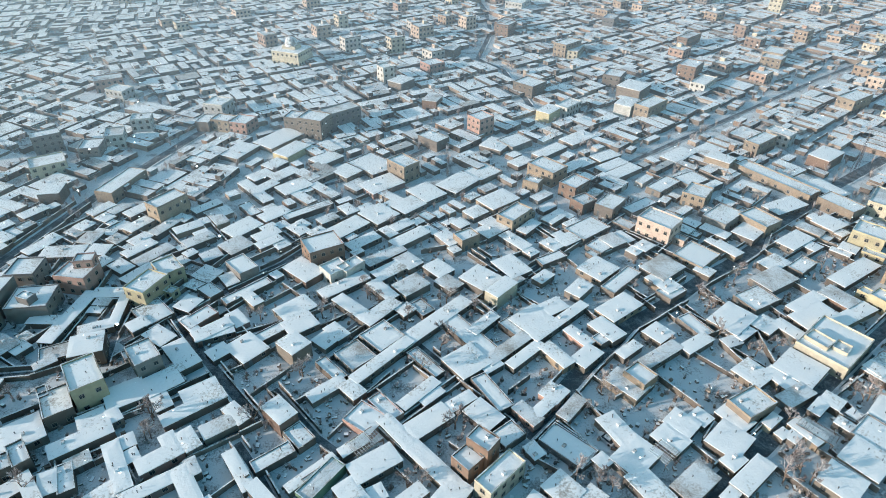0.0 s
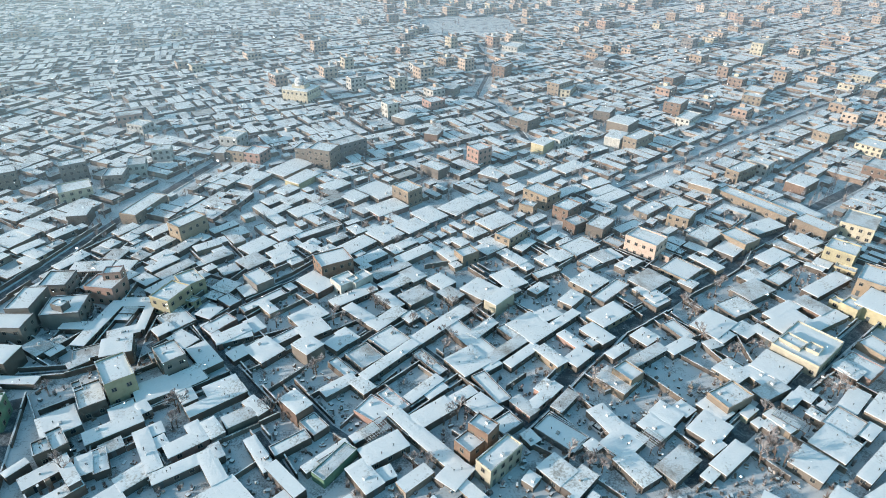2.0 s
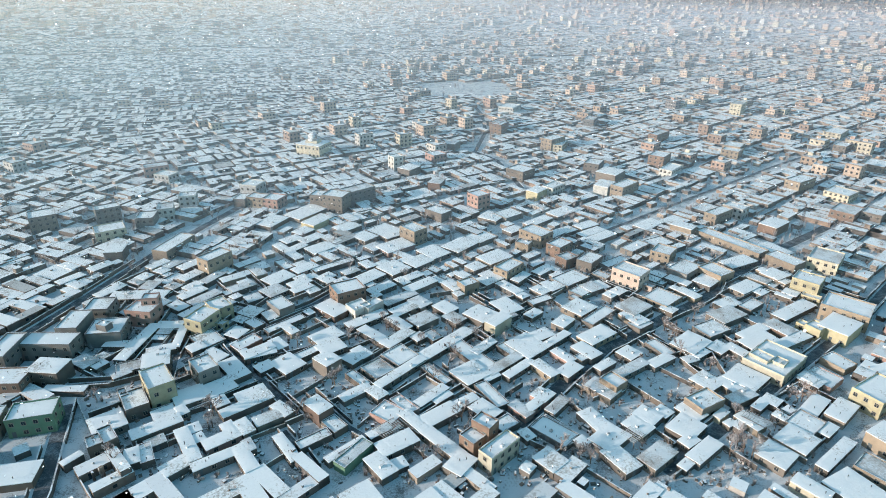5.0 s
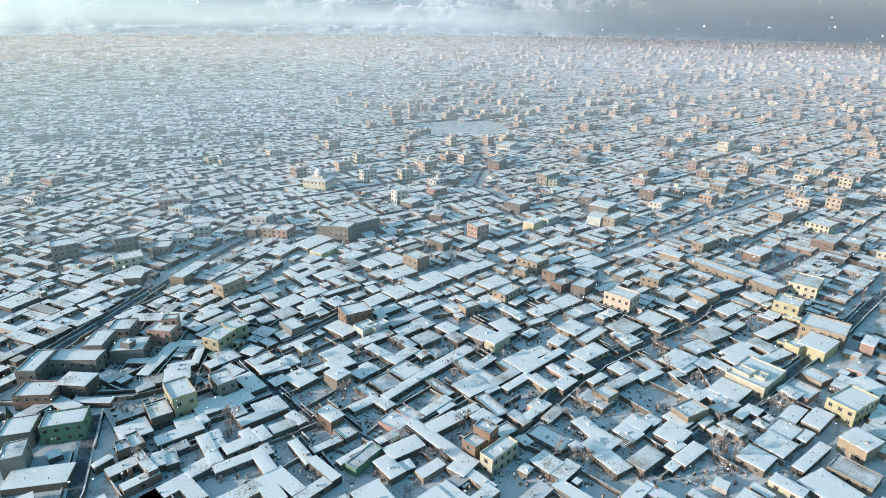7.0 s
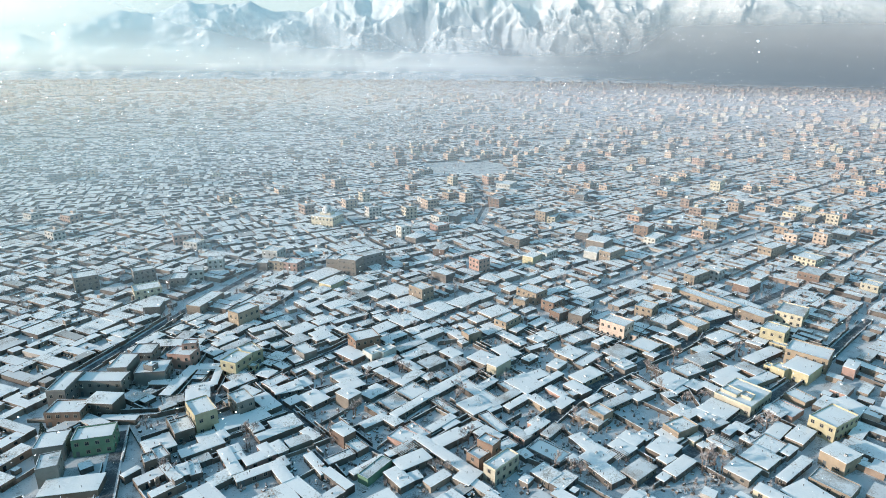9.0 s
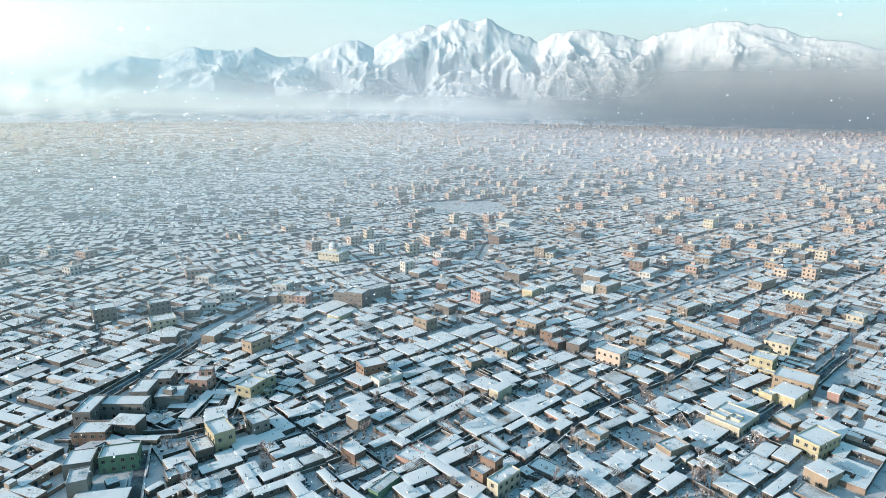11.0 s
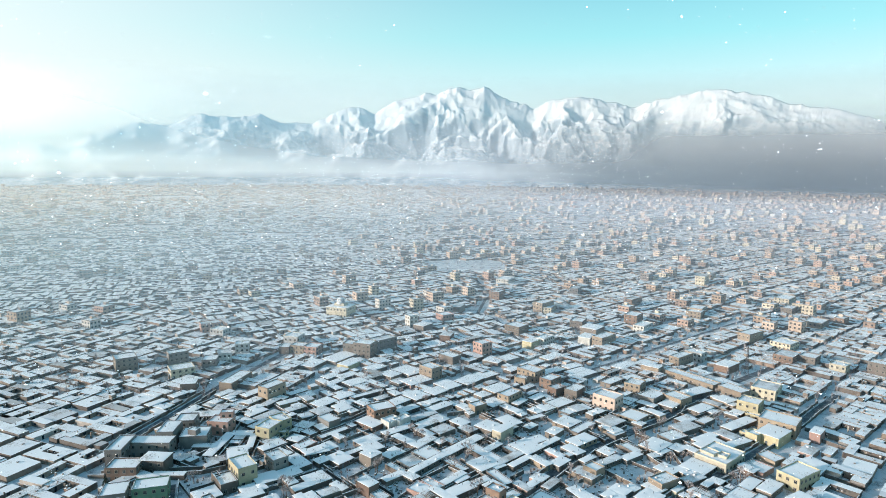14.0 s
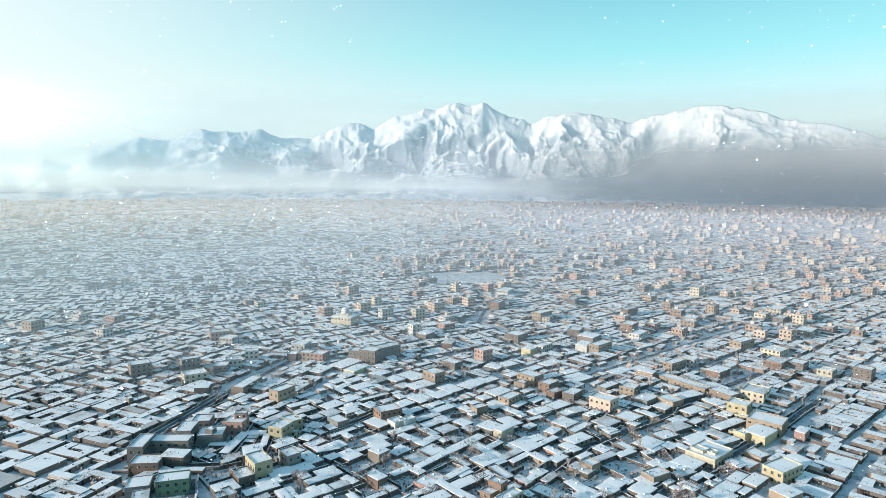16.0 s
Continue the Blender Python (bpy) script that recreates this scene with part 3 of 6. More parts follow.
def lay_street(n, wide, points, z):
    line = smooth_line(points)
    v, f = [], []
    offs = (-0.5, -0.36, -0.12, 0.12, 0.36, 0.5)
    for i, (x, y) in enumerate(line):
        a, b = line[max(0, i - 1)], line[min(len(line) - 1, i + 1)]
        ln = math.hypot(b[0] - a[0], b[1] - a[1]) or 1
        nx, ny = -(b[1] - a[1]) / ln, (b[0] - a[0]) / ln
        for o in offs:
            lift = 0.16 + 0.08 * noise.noise((x * 0.4, y * 0.4, o)) if abs(o) > 0.45 else 0.0
            v.append((x + nx * wide * o, y + ny * wide * o, z + lift))
    m = len(offs)
    for i in range(len(line) - 1):
        for k in range(m - 1):
            o = i * m + k
            f.append((o, o + 1, o + m + 1, o + m))
    idx = [1 if k in (0, m - 2) else 0 for i in range(len(line) - 1) for k in range(m - 1)]
    me = mesh_from("road", v, f, [M_ROAD, M_GROUND], idx)
    tagged(new("road", me), "wet dark lane with snow banked along its edges", "road", kind="structure")
    # walls along both sides wherever no house stands
    if line[0][1] > 240 or max(p[1] for p in points) > 330 or line[0][0] < -150:
        return
    rnd = random.Random(500 + n)
    for sgn in (-1, 1):
        run, goal = [], rnd.uniform(7, 15)
        for i, (x, y) in enumerate(line):
            a, b = line[max(0, i - 1)], line[min(len(line) - 1, i + 1)]
            ln = math.hypot(b[0] - a[0], b[1] - a[1]) or 1
            px, py = x - (b[1] - a[1]) / ln * sgn * (wide / 2 + 0.3), y + (b[0] - a[0]) / ln * sgn * (wide / 2 + 0.3)
            clash = inside_bar(px, py, 0.15) or any(on_one(px, py, w, p) for w, p in STREETS if p is not points)
            clash = clash or py > 236 or rnd.random() < 0.06
            if not clash:
                run.append((px, py))
            if (clash or len(run) * 3 > goal or i == len(line) - 1) and run:
                if len(run) > 1:
                    RUNS.append(tuple(run))
                run, goal = ([] if clash else [run[-1]]), rnd.uniform(7, 15)


def on_one(x, y, wide, pts):
    for (ax, ay), (bx, by) in zip(pts, pts[1:]):
        ux, uy = bx - ax, by - ay
        f = max(0.0, min(1.0, ((x - ax) * ux + (y - ay) * uy) / (ux * ux + uy * uy)))
        if math.hypot(x - ax - f * ux, y - ay - f * uy) < wide / 2:
            return True
    return False


# ---- bare winter trees ----
def limb_tubes(V, F, a, b, r0, r1, sides=4):
    d = (b - a)
    if d.length < 1e-4:
        return
    q = d.to_track_quat("Z", "Y")
    base = len(V)
    for p, r in ((a, r0), (b, r1)):
        for k in range(sides):
            V.append(tuple(p + q @ Vector((r * math.cos(2 * math.pi * k / sides), r * math.sin(2 * math.pi * k / sides), 0))))
    F += [(base + k, base + (k + 1) % sides, base + sides + (k + 1) % sides, base + sides + k) for k in range(sides)]


def bare_tree(seed, high):
    rnd = random.Random(seed)
    trunk, crown = ([], []), ([], [])

    def grow(p, d, ln, r, depth):
        e = p + d * ln
        limb_tubes(*(trunk if depth < 2 else crown), p, e, r, r * 0.72, 5 if depth < 2 else 3)
        if depth >= 5:
            return
        for _ in range(3 if depth < 4 else 3):
            nd = (d + Vector((rnd.uniform(-1, 1), rnd.uniform(-1, 1), rnd.uniform(-0.35, 0.75))) * 0.72).normalized()
            grow(p + d * ln * rnd.uniform(0.65, 1.0), nd, ln * rnd.uniform(0.62, 0.82), max(r * 0.60, 0.036), depth + 1)

    grow(Vector((0, 0, 0)), Vector((rnd.uniform(-.08, .08), rnd.uniform(-.08, .08), 1)).normalized(), high * 0.30, high * 0.026, 0)
    top = new("bare_tree")
    part("trunk", mesh_from("trunk", *trunk, [M_BARK]), top)
    part("crown", mesh_from("crown", *crown, [M_TWIG]), top, "leafless twigs dusted with snow")
    return tagged(top, "leafless winter tree dusted with snow in a yard", "tree", "trees of the yards")


M_TWIG = snow_material("twig", (0.24, 0.19, 0.18), 0.42, 0.62, (0.62, 0.60, 0.61), 0.5, 6.0)


def charted(x, y):
    """The heart of the quarter, where every roof is known."""
    return y < 209 and x < 31 + 0.57 * y and (x > 4 - 0.33 * y or (y < 150 and x > -11.5 - 0.617 * y))


def infill(goal):
    """Plain rooms and sheds that close the gaps of the quarter, clear of lanes and open yards."""
    rnd = random.Random(77)
    made = 0
    for _ in range(9000):
        if made >= goal:
            return
        y = 118 + 114 * rnd.random() ** 0.7
        x = rnd.uniform(-(0.617 * y + 13), 0.60 * y + 31)
        yaw = (60 if x < -62 - (y - 150) * 0.35 else 43) + rnd.gauss(0, 3) + rnd.choice((0, 90))
        w, d = rnd.uniform(4.5, 11), rnd.uniform(3.6, 5.0)
        c, s = math.cos(radians(yaw)), math.sin(radians(yaw))
        if charted(x, y) or any(math.hypot(x - ox, y - oy) < r for ox, oy, r in OPEN_YARDS):
            continue
        spots = [(x + c * w * u - s * d * v, y + s * w * u + c * d * v) for u in (-0.5, -0.25, 0, 0.25, 0.5) for v in (-0.5, 0, 0.5)]
        if any(inside_bar(px, py, 0.35) or on_street(px, py, 0.5) for px, py in spots):
            continue
        house(rnd.choice(("mud", "mud", "tan", "tan", "ochre")), 1, (x, y, yaw, w, d, rnd.uniform(2.4, 3.0)))
        index_bars()
        made += 1


def surveyed(x, y):
    """The quarter whose houses stand singly above."""
    return 117 < y < 228 and -(0.617 * y + 13) + 2 < x < 0.60 * y + 31 - 2


def clear_way(x, y, own, grow):
    """True where neither a house but its own, a lane nor an open yard lies."""
    for bx, by, yaw, w, d, h in BAR_CELLS.get((int(x // 20), int(y // 20)), ()):
        if (bx, by) == own:
            continue
        dx, dy = x - bx, y - by
        c, s = math.cos(radians(yaw)), math.sin(radians(yaw))
        if abs(c * dx + s * dy) < w / 2 + grow and abs(c * dy - s * dx) < d / 2 + grow:
            return False
    return True


def add_wings(goal):
    """Low rooms built against the houses, as the plots have filled up."""
    rnd = random.Random(91)
    made = 0
    for _ in range(6000):
        if made >= goal:
            return
        n = rnd.randrange(len(PLOTS))
        tint, floors, bars = PLOTS[n]
        bx, by, yaw, w, d, h = rnd.choice(bars)
        if not surveyed(bx, by) or charted(bx, by) or len(bars) > 4:
            continue
        a = radians(yaw)
        c, s = math.cos(a), math.sin(a)
        side, ln, dp = rnd.randrange(4), rnd.uniform(3.2, 8.0), rnd.uniform(2.8, 4.4)
        reach = (d if side % 2 == 0 else w) / 2 + dp / 2 + 0.1
        slide = rnd.uniform(-0.5, 0.5) * ((w if side % 2 == 0 else d) - 1.0)
        u, v = ((slide, reach), (reach, slide), (slide, -reach), (-reach, slide))[side]
        ww, dd = (ln, dp) if side % 2 == 0 else (dp, ln)
        x, y = bx + c * u - s * v, by + s * u + c * v
        if any(math.hypot(x - ox, y - oy) < r for ox, oy, r in OPEN_YARDS):
            continue
        spots = [(x + c * ww * p - s * dd * q, y + s * ww * p + c * dd * q) for p in (-0.5, -0.25, 0, 0.25, 0.5) for q in (-0.5, -0.25, 0, 0.25, 0.5)]
        if not all(clear_way(px, py, (bx, by), 0.3) for px, py in spots) or any(on_street(px, py, 0.5) for px, py in spots):
            continue
        wing = (x, y, yaw, ww - 0.7, dd - 0.7, min(h, 3.2) - rnd.uniform(0.25, 0.9))
        PLOTS[n] = (tint, floors, bars + (wing,))
        BARS.append(wing)
        index_bars()
        made += 1


def join_yards(goal):
    """Yard walls from the corners of the houses on to the next house or lane."""
    rnd = random.Random(19)
    made, used = 0, defaultdict(list)
    for bx, by, yaw, w, d, h in rnd.sample(BARS, len(BARS)):
        if made >= goal or not surveyed(bx, by):
            continue
        a = radians(yaw)
        c, s = math.cos(a), math.sin(a)
        for p, q, du, dv in ((-1, -1, -1, 0), (-1, -1, 0, -1), (1, -1, 1, 0), (1, -1, 0, -1), (1, 1, 1, 0), (1, 1, 0, 1), (-1, 1, -1, 0), (-1, 1, 0, 1)):
            u0, v0 = p * (w / 2 + 0.15), q * (d / 2 + 0.15)
            if du:
                u0 += du * 0.2
            else:
                v0 += dv * 0.2
            ln, end = 0.5, ""
            while ln < 17 and not end:
                x, y = bx + c * (u0 + du * ln) - s * (v0 + dv * ln), by + s * (u0 + du * ln) + c * (v0 + dv * ln)
                if not clear_way(x, y, (bx, by), 0.2):
                    end = "house"
                elif on_street(x, y, 0.3):
                    end = "lane"
                elif any(abs(x - ux) + abs(y - uy) < 1.6 for ux, uy in used[int(x // 20), int(y // 20)]):
                    end = "wall"
                ln += 0.5
            ln -= 0.5
            if not end or ln < 1.6 or rnd.random() < (0.7 if charted(bx, by) else 0.35):
                continue
            spot = [(bx + c * (u0 + du * t) - s * (v0 + dv * t), by + s * (u0 + du * t) + c * (v0 + dv * t)) for t in (0.0, ln)]
            if sum(any(abs(x - ux) + abs(y - uy) < 2.0 for ux, uy in used[int(x // 20), int(y // 20)]) for x, y in (((spot[0][0] * k + spot[1][0] * (6 - k)) / 6, (spot[0][1] * k + spot[1][1] * (6 - k)) / 6) for k in range(1, 6))) > 1:
                continue
            for k in range(21):
                px, py = (spot[0][0] * k + spot[1][0] * (20 - k)) / 20, (spot[0][1] * k + spot[1][1] * (20 - k)) / 20
                used[int(px // 20), int(py // 20)].append((px, py))
            RUNS.append(tuple(spot))
            made += 1


# ---- single landmarks ----
def prayer_hall(x, y, yaw, w, d, h):
    """A two-storey hall with an arcade of windows and a dome on the roof."""
    top = new("prayer_hall")
    top.location, top.rotation_euler = (x, y, 0), (0, 0, radians(yaw))
    part("wall", block("wall", w, d, 0, h, M_TINT["cream"]), top)
    part("roof", slab("roof", w + 0.3, d + 0.3, h - 0.05, h + 0.2, M_ROOF, 4), top, "snow-covered flat roof")
    part("upper_room", block("upper_room", w * 0.5, d * 0.4, h + 0.2, h + 2.2, M_TINT["cream"]), top)
    bm = bmesh.new()
    bmesh.ops.create_uvsphere(bm, u_segments=24, v_segments=12, radius=3.6)
    bmesh.ops.delete(bm, geom=[v for v in bm.verts if v.co.z < -0.5], context="VERTS")
    bmesh.ops.create_cone(bm, segments=24, radius1=3.7, radius2=3.7, depth=1.6, matrix=Matrix.Translation((0, 0, -1.0)))
    bmesh.ops.create_cone(bm, segments=8, radius1=0.3, radius2=0.05, depth=2.2, matrix=Matrix.Translation((0, 0, 4.4)))
    me = bpy.data.meshes.new("dome")
    bm.to_mesh(me)
    bm.free()
    me.materials.append(M_CAP)
    part("dome", me, top, "pale dome with a slim finial").location = (0, 0, h + 3.4)
    for side, ln, off in ((0, w, d / 2), (1, d, w / 2), (2, w, d / 2), (3, d, w / 2)):
        t = side * math.pi / 2
        n = int(ln / 2.6)
        for q in range(n):
            u = -ln / 2 + (q + 0.5) * ln / n
            for z in (1.2, h - 2.6):
                win = part("window", WIN_FRAME, top)
                win.location = (math.cos(t) * u + math.sin(t) * off, math.sin(t) * u - math.cos(t) * off, z)
                win.rotation_euler = (0, 0, t)
                part("pane", WIN_PANE, win)
    return tagged(top, "cream two-storey prayer hall with a pale dome", "mosque")


def lattice_mast(x, y, high):
    top = new("radio_mast")
    top.location = (x, y, 0)
    for k in range(4):
        V, F = [], []
        a = math.pi / 4 + k * math.pi / 2
        limb_tubes(V, F, Vector((1.3 * math.cos(a), 1.3 * math.sin(a), 0)), Vector((0.25 * math.cos(a), 0.25 * math.sin(a), high)), 0.09, 0.06)
        part("leg", mesh_from("leg", V, F, [M_PIPE]), top)
    V, F = [], []
    for j in range(10):
        z0, z1 = high * j / 10, high * (j + 1) / 10
        for k in range(4):
            a, b = math.pi / 4 + k * math.pi / 2, math.pi / 4 + (k + 1) * math.pi / 2
            r0, r1 = 1.3 - 1.05 * j / 10, 1.3 - 1.05 * (j + 1) / 10
            limb_tubes(V, F, Vector((r0 * math.cos(a), r0 * math.sin(a), z0)), Vector((r1 * math.cos(b), r1 * math.sin(b), z1)), 0.04, 0.04, 3)
            limb_tubes(V, F, Vector((r0 * math.cos(a), r0 * math.sin(a), z0)), Vector((r0 * math.cos(b), r0 * math.sin(b), z0)), 0.04, 0.04, 3)
    part("bracing", mesh_from("bracing", V, F, [M_PIPE]), top)
    return tagged(top, "grey steel lattice radio mast between the houses", "mast")


M_NEEDLE = snow_material("needles", (0.035, 0.055, 0.045), 0.52, 0.72, (0.5, 0.53, 0.55), 0.9, 4.0)


def conifer(x, y, high):
    rnd = random.Random(31)
    top = new("conifer")
    top.location = (x, y, 0)
    V, F = [], []
    limb_tubes(V, F, Vector((0, 0, 0)), Vector((0, 0, high)), 0.22, 0.03, 6)
    part("trunk", mesh_from("trunk", V, F, [M_BARK]), top)
    V, F = [], []
    for k in range(700):
        f = rnd.random() ** 0.8
        z = 1.0 + f * (high - 1.0)
        r = (1 - f) * high * 0.27 * rnd.uniform(0.5, 1.05) + 0.1
        a = rnd.uniform(0, 2 * math.pi)
        p, q = Vector((0.4 * r * math.cos(a), 0.4 * r * math.sin(a), z)), Vector((r * math.cos(a), r * math.sin(a), z - 0.25 * r))
        side = Vector((-math.sin(a), math.cos(a), 0)) * 0.28
        b = len(V)
        V += [tuple(p), tuple(q + side), tuple(q + Vector((0, 0, 0.12))), tuple(q - side)]
        F += [(b, b + 1, b + 2), (b, b + 2, b + 3)]
    part("crown", mesh_from("crown", V, F, [M_NEEDLE]), top, "dark green needles with snow on them")
    return tagged(top, "dark evergreen tree dusted with snow beside a yard", "tree")


def pergola(x, y, yaw, w, d):
    """A timber frame for vines: posts, beams and thin snowy slats."""
    top = new("pergola")
    top.location, top.rotation_euler = (x, y, 0), (0, 0, radians(yaw))
    for a in (-1, 1):
        for b in (-1, 1):
            part("post", block("post", 0.14, 0.14, 0, 2.4, M_BARK), top).location = (a * w / 2, b * d / 2, 0)
        part("beam", block("beam", w + 0.4, 0.12, 2.4, 2.55, M_BARK), top).location = (0, a * d / 2, 0)
    n = int(w / 0.7)
    for k in range(n + 1):
        part("slat", block("slat", 0.10, d + 0.4, 2.56, 2.66, M_CAP), top).location = (-w / 2 + w * k / n, 0, 0)
    for k in range(int(d / 0.9)):
        part("lath", block("lath", w + 0.3, 0.07, 2.67, 2.72, M_CAP), top).location = (0, -d / 2 + 0.45 + 0.9 * k, 0)
    return tagged(top, "timber vine pergola with snow on its slats", "pergola", "pergolas of the yards")


M_CAR = plain("car_paint", (0.55, 0.57, 0.60), 0.35, 0.2, 0.5, 0.05)
M_TYRE = plain("tyre", (0.03, 0.03, 0.03), 0.9)


def loft(name, sections, mat):
    """A body from rings of (x, half width, low, high) along its length."""
    V, F = [], []
    for x, hw, lo, hi in sections:
        V += [(x, -hw, lo), (x, hw, lo), (x, hw * 0.97, (lo + hi) / 2), (x, hw * 0.84, hi), (x, -hw * 0.84, hi), (x, -hw * 0.97, (lo + hi) / 2)]
    n = len(sections)
    for i in range(n - 1):
        for k in range(6):
            F.append((i * 6 + k, (i + 1) * 6 + k, (i + 1) * 6 + (k + 1) % 6, i * 6 + (k + 1) % 6))
    F += [tuple(range(6)), tuple(range(6 * n - 1, 6 * n - 7, -1))]
    return mesh_from(name, V, F, [mat])


def parked_car(x, y, yaw):
    top = new("car")
    top.location, top.rotation_euler = (x, y, 0.05), (0, 0, radians(yaw))
    part("body", loft("body", [(-2.15, 0.72, 0.4, 0.75), (-2.0, 0.82, 0.3, 0.92), (-0.9, 0.86, 0.28, 0.95), (0.9, 0.86, 0.28, 0.98), (2.0, 0.82, 0.3, 0.92), (2.15, 0.74, 0.4, 0.8)], M_CAR), top)
    part("cabin", loft("cabin", [(-1.1, 0.76, 0.93, 0.97), (-0.5, 0.74, 0.93, 1.42), (1.1, 0.74, 0.93, 1.42), (1.75, 0.76, 0.93, 0.98)], M_GLASS), top, "dark glass all round")
    part("roof_snow", slab("roof_snow", 1.7, 1.2, 1.40, 1.52, M_CAP, 3), top, "snow lying on the roof").location = (0.3, 0, 0)
    bm = bmesh.new()
    bmesh.ops.create_cone(bm, cap_ends=True, segments=14, radius1=0.31, radius2=0.31, depth=0.2, matrix=Matrix.Rotation(math.pi / 2, 4, "X"))
    me = bpy.data.meshes.new("wheel")
    bm.to_mesh(me)
    bm.free()
    me.materials.append(M_TYRE)
    for a in (-1.35, 1.35):
        for b in (-0.8, 0.8):
            part("wheel", me, top).location = (a, b, 0.30)
    return tagged(top, "pale car parked in a yard with snow on it", "car", "parked cars")


def scrub(name, spots, seed, high, twigs, words):
    """Leafless bushes and small trees, many in one mesh."""
    rnd = random.Random(seed)
    V, F = [], []
    for x, y in spots:
        h = high * rnd.uniform(0.5, 1.2)
        for _ in range(twigs):
            a, lean, z0 = rnd.uniform(0, 6.28), rnd.uniform(0.1, 0.6), rnd.uniform(0, 0.45) * h
            ln = h * rnd.uniform(0.35, 0.7)
            p = Vector((x, y, z0)) + Vector((math.cos(a), math.sin(a), 0)) * z0 * lean * 0.6
            q = p + Vector((math.cos(a) * lean, math.sin(a) * lean, 1.0)).normalized() * ln
            t = Vector((-math.sin(a), math.cos(a), 0)) * (0.03 + 0.009 * h)
            b = len(V)
            V += [tuple(p - t), tuple(p + t), tuple(q)]
            F.append((b, b + 1, b + 2))
    return tagged(new(name, mesh_from(name, V, F, [M_TWIG])), words, "bushes", kind="stuff")


def clutter(seed, count):
    """Heaps, crates and bundles lying in the yards under snow."""
    rnd = random.Random(seed)
    bx = Boxes()
    spots = []
    while len(bx.rows) < count:
        y = rnd.uniform(112, 232)
        x = rnd.uniform(-(0.617 * y + 13), 0.60 * y + 31)
        if inside_bar(x, y, 0.6) or on_street(x, y, 0.4):
            continue
        if rnd.random() < 0.5:
            spots.append((x, y))
        bx.add(x, y, rnd.uniform(0, 3), rnd.uniform(0.3, 1.3), rnd.uniform(0.3, 0.9), 0, rnd.uniform(0.15, 0.8), 1, 0 if rnd.random() < 0.6 else 1)
    tagged(new("yard_clutter", bx.mesh("yard_clutter", [M_ROOF, M_WALLS])), "heaps and crates in the yards under snow", "clutter", kind="stuff")
    scrub("bushes", spots, seed, 2.2, 60, "leafless bushes in the yards")


# ---- the quarter under the flight: streets, walls, houses ----
street(6.2, (27.0, 134.0), (32.4, 139.9), (39.1, 148.0), (46.5, 157.0), (55.1, 165.7), (60.6, 172.1), (68.5, 177.6), (79.2, 185.7), (88.9, 194.0), (101.0, 202.4), (113.4, 212.4), (119.1, 221.3), (142.7, 239.3), (154.6, 250.3), (200.7, 284.0))
street(2.6, (-33.9, 146.7), (-20.7, 132.4), (-13.3, 126.9), (-3.7, 117.8))
street(2.6, (-1.8, 166.9), (10.7, 153.3), (28.6, 136.0))
street(6.2, (62.7, 117.3), (72.7, 124.8), (81.9, 131.8), (92.5, 140.6), (103.4, 148.8), (114.5, 156.0), (124.6, 162.0))
street(3, (-25.6, 159.8), (-15.0, 172.5), (-4.4, 182.8), (-8.5, 191.0), (-16.7, 201.3))
street(3.5, (-78.9, 162.0), (-70.2, 173.3), (-57.8, 185.7), (-43.8, 199.7), (-37.4, 208.9), (-11.9, 233.3), (18.0, 263.0))
street(3.5, (-66.6, 171.5), (-55.4, 158.2), (-46.4, 148.4), (-35.6, 137.0))
street(3, (-56.6, 113.6), (-48.8, 127.3), (-39.3, 133.7), (-34.9, 137.0))
street(2.4, (-38.4, 130.5), (-32.7, 124.0), (-26.5, 115.9))
street(3, (-79.6, 153.6), (-82.2, 164.2), (-83.0, 178.6), (-83.6, 183.8))
street(3, (33.5, 194.8), (55.3, 216.2), (79.1, 239.7))
street(2.2, (11.9, 216.2), (27.1, 197.7))
street(5, (-90.3, 101.4), (-91.3, 106.2), (-98.0, 123.6), (-104.3, 140.5))
street(3, (-138.3, 146.8), (-122.0, 147.1), (-96.3, 150.6), (-88.8, 154.6))
street(6, (-139.6, 176.4), (-132.4, 203.8), (-123.3, 244.2), (-105.1, 300.1), (-92.8, 330.0))
street(4.5, (103.6, 148.4), (129.4, 168.8), (155.8, 189.2), (188.3, 218.9), (211.9, 239.7))
street(3, (85.6, 275.2), (114.6, 298.9), (223.8, 387.6), (293.0, 439.2))
street(4, (51.7, 338.1), (41.5, 395.5), (27.3, 416.4), (38.5, 474.1), (38.6, 538.6), (33.4, 577.2))
street(7, (520.0, 1142.0), (584.0, 1078.1), (669.4, 993.2), (740.0, 927.0), (800.0, 872.0))
street(3, (-65.1, 254.2), (-39.6, 252.0), (-20.8, 264.4), (4.9, 292.2))
yard_wall((-54.4, 175.7), (-43.9, 164.1))
yard_wall((-40.9, 187.9), (-33.5, 181.3))
yard_wall((-1.7, 123.9), (6.4, 115.9))
yard_wall((26.9, 128.0), (36.0, 122.1), (42.2, 127.9))
yard_wall((16.0, 205.8), (25.0, 195.2))
yard_wall((31.0, 184.0), (36.9, 176.9))
yard_wall((18.2, 181.1), (24.4, 173.6))
yard_wall((35.2, 137.2), (46.1, 126.5))
yard_wall((-79.3, 119.8), (-67.5, 127.9))
yard_wall((49.3, 177.9), (51.9, 173.7))
yard_wall((-33.5, 145.1), (-30.6, 142.8))
yard_wall((-67.0, 136.6), (-63.3, 138.9))
yard_wall((-81.3, 134.7), (-71.9, 139.9))
yard_wall((-10.3, 145.5), (-5.3, 152.2))
yard_wall((24.6, 146.1), (30.5, 151.5))
yard_wall((9.9, 130.7), (16.1, 125.6))
yard_wall((73.0, 163.5), (83.0, 152.5))
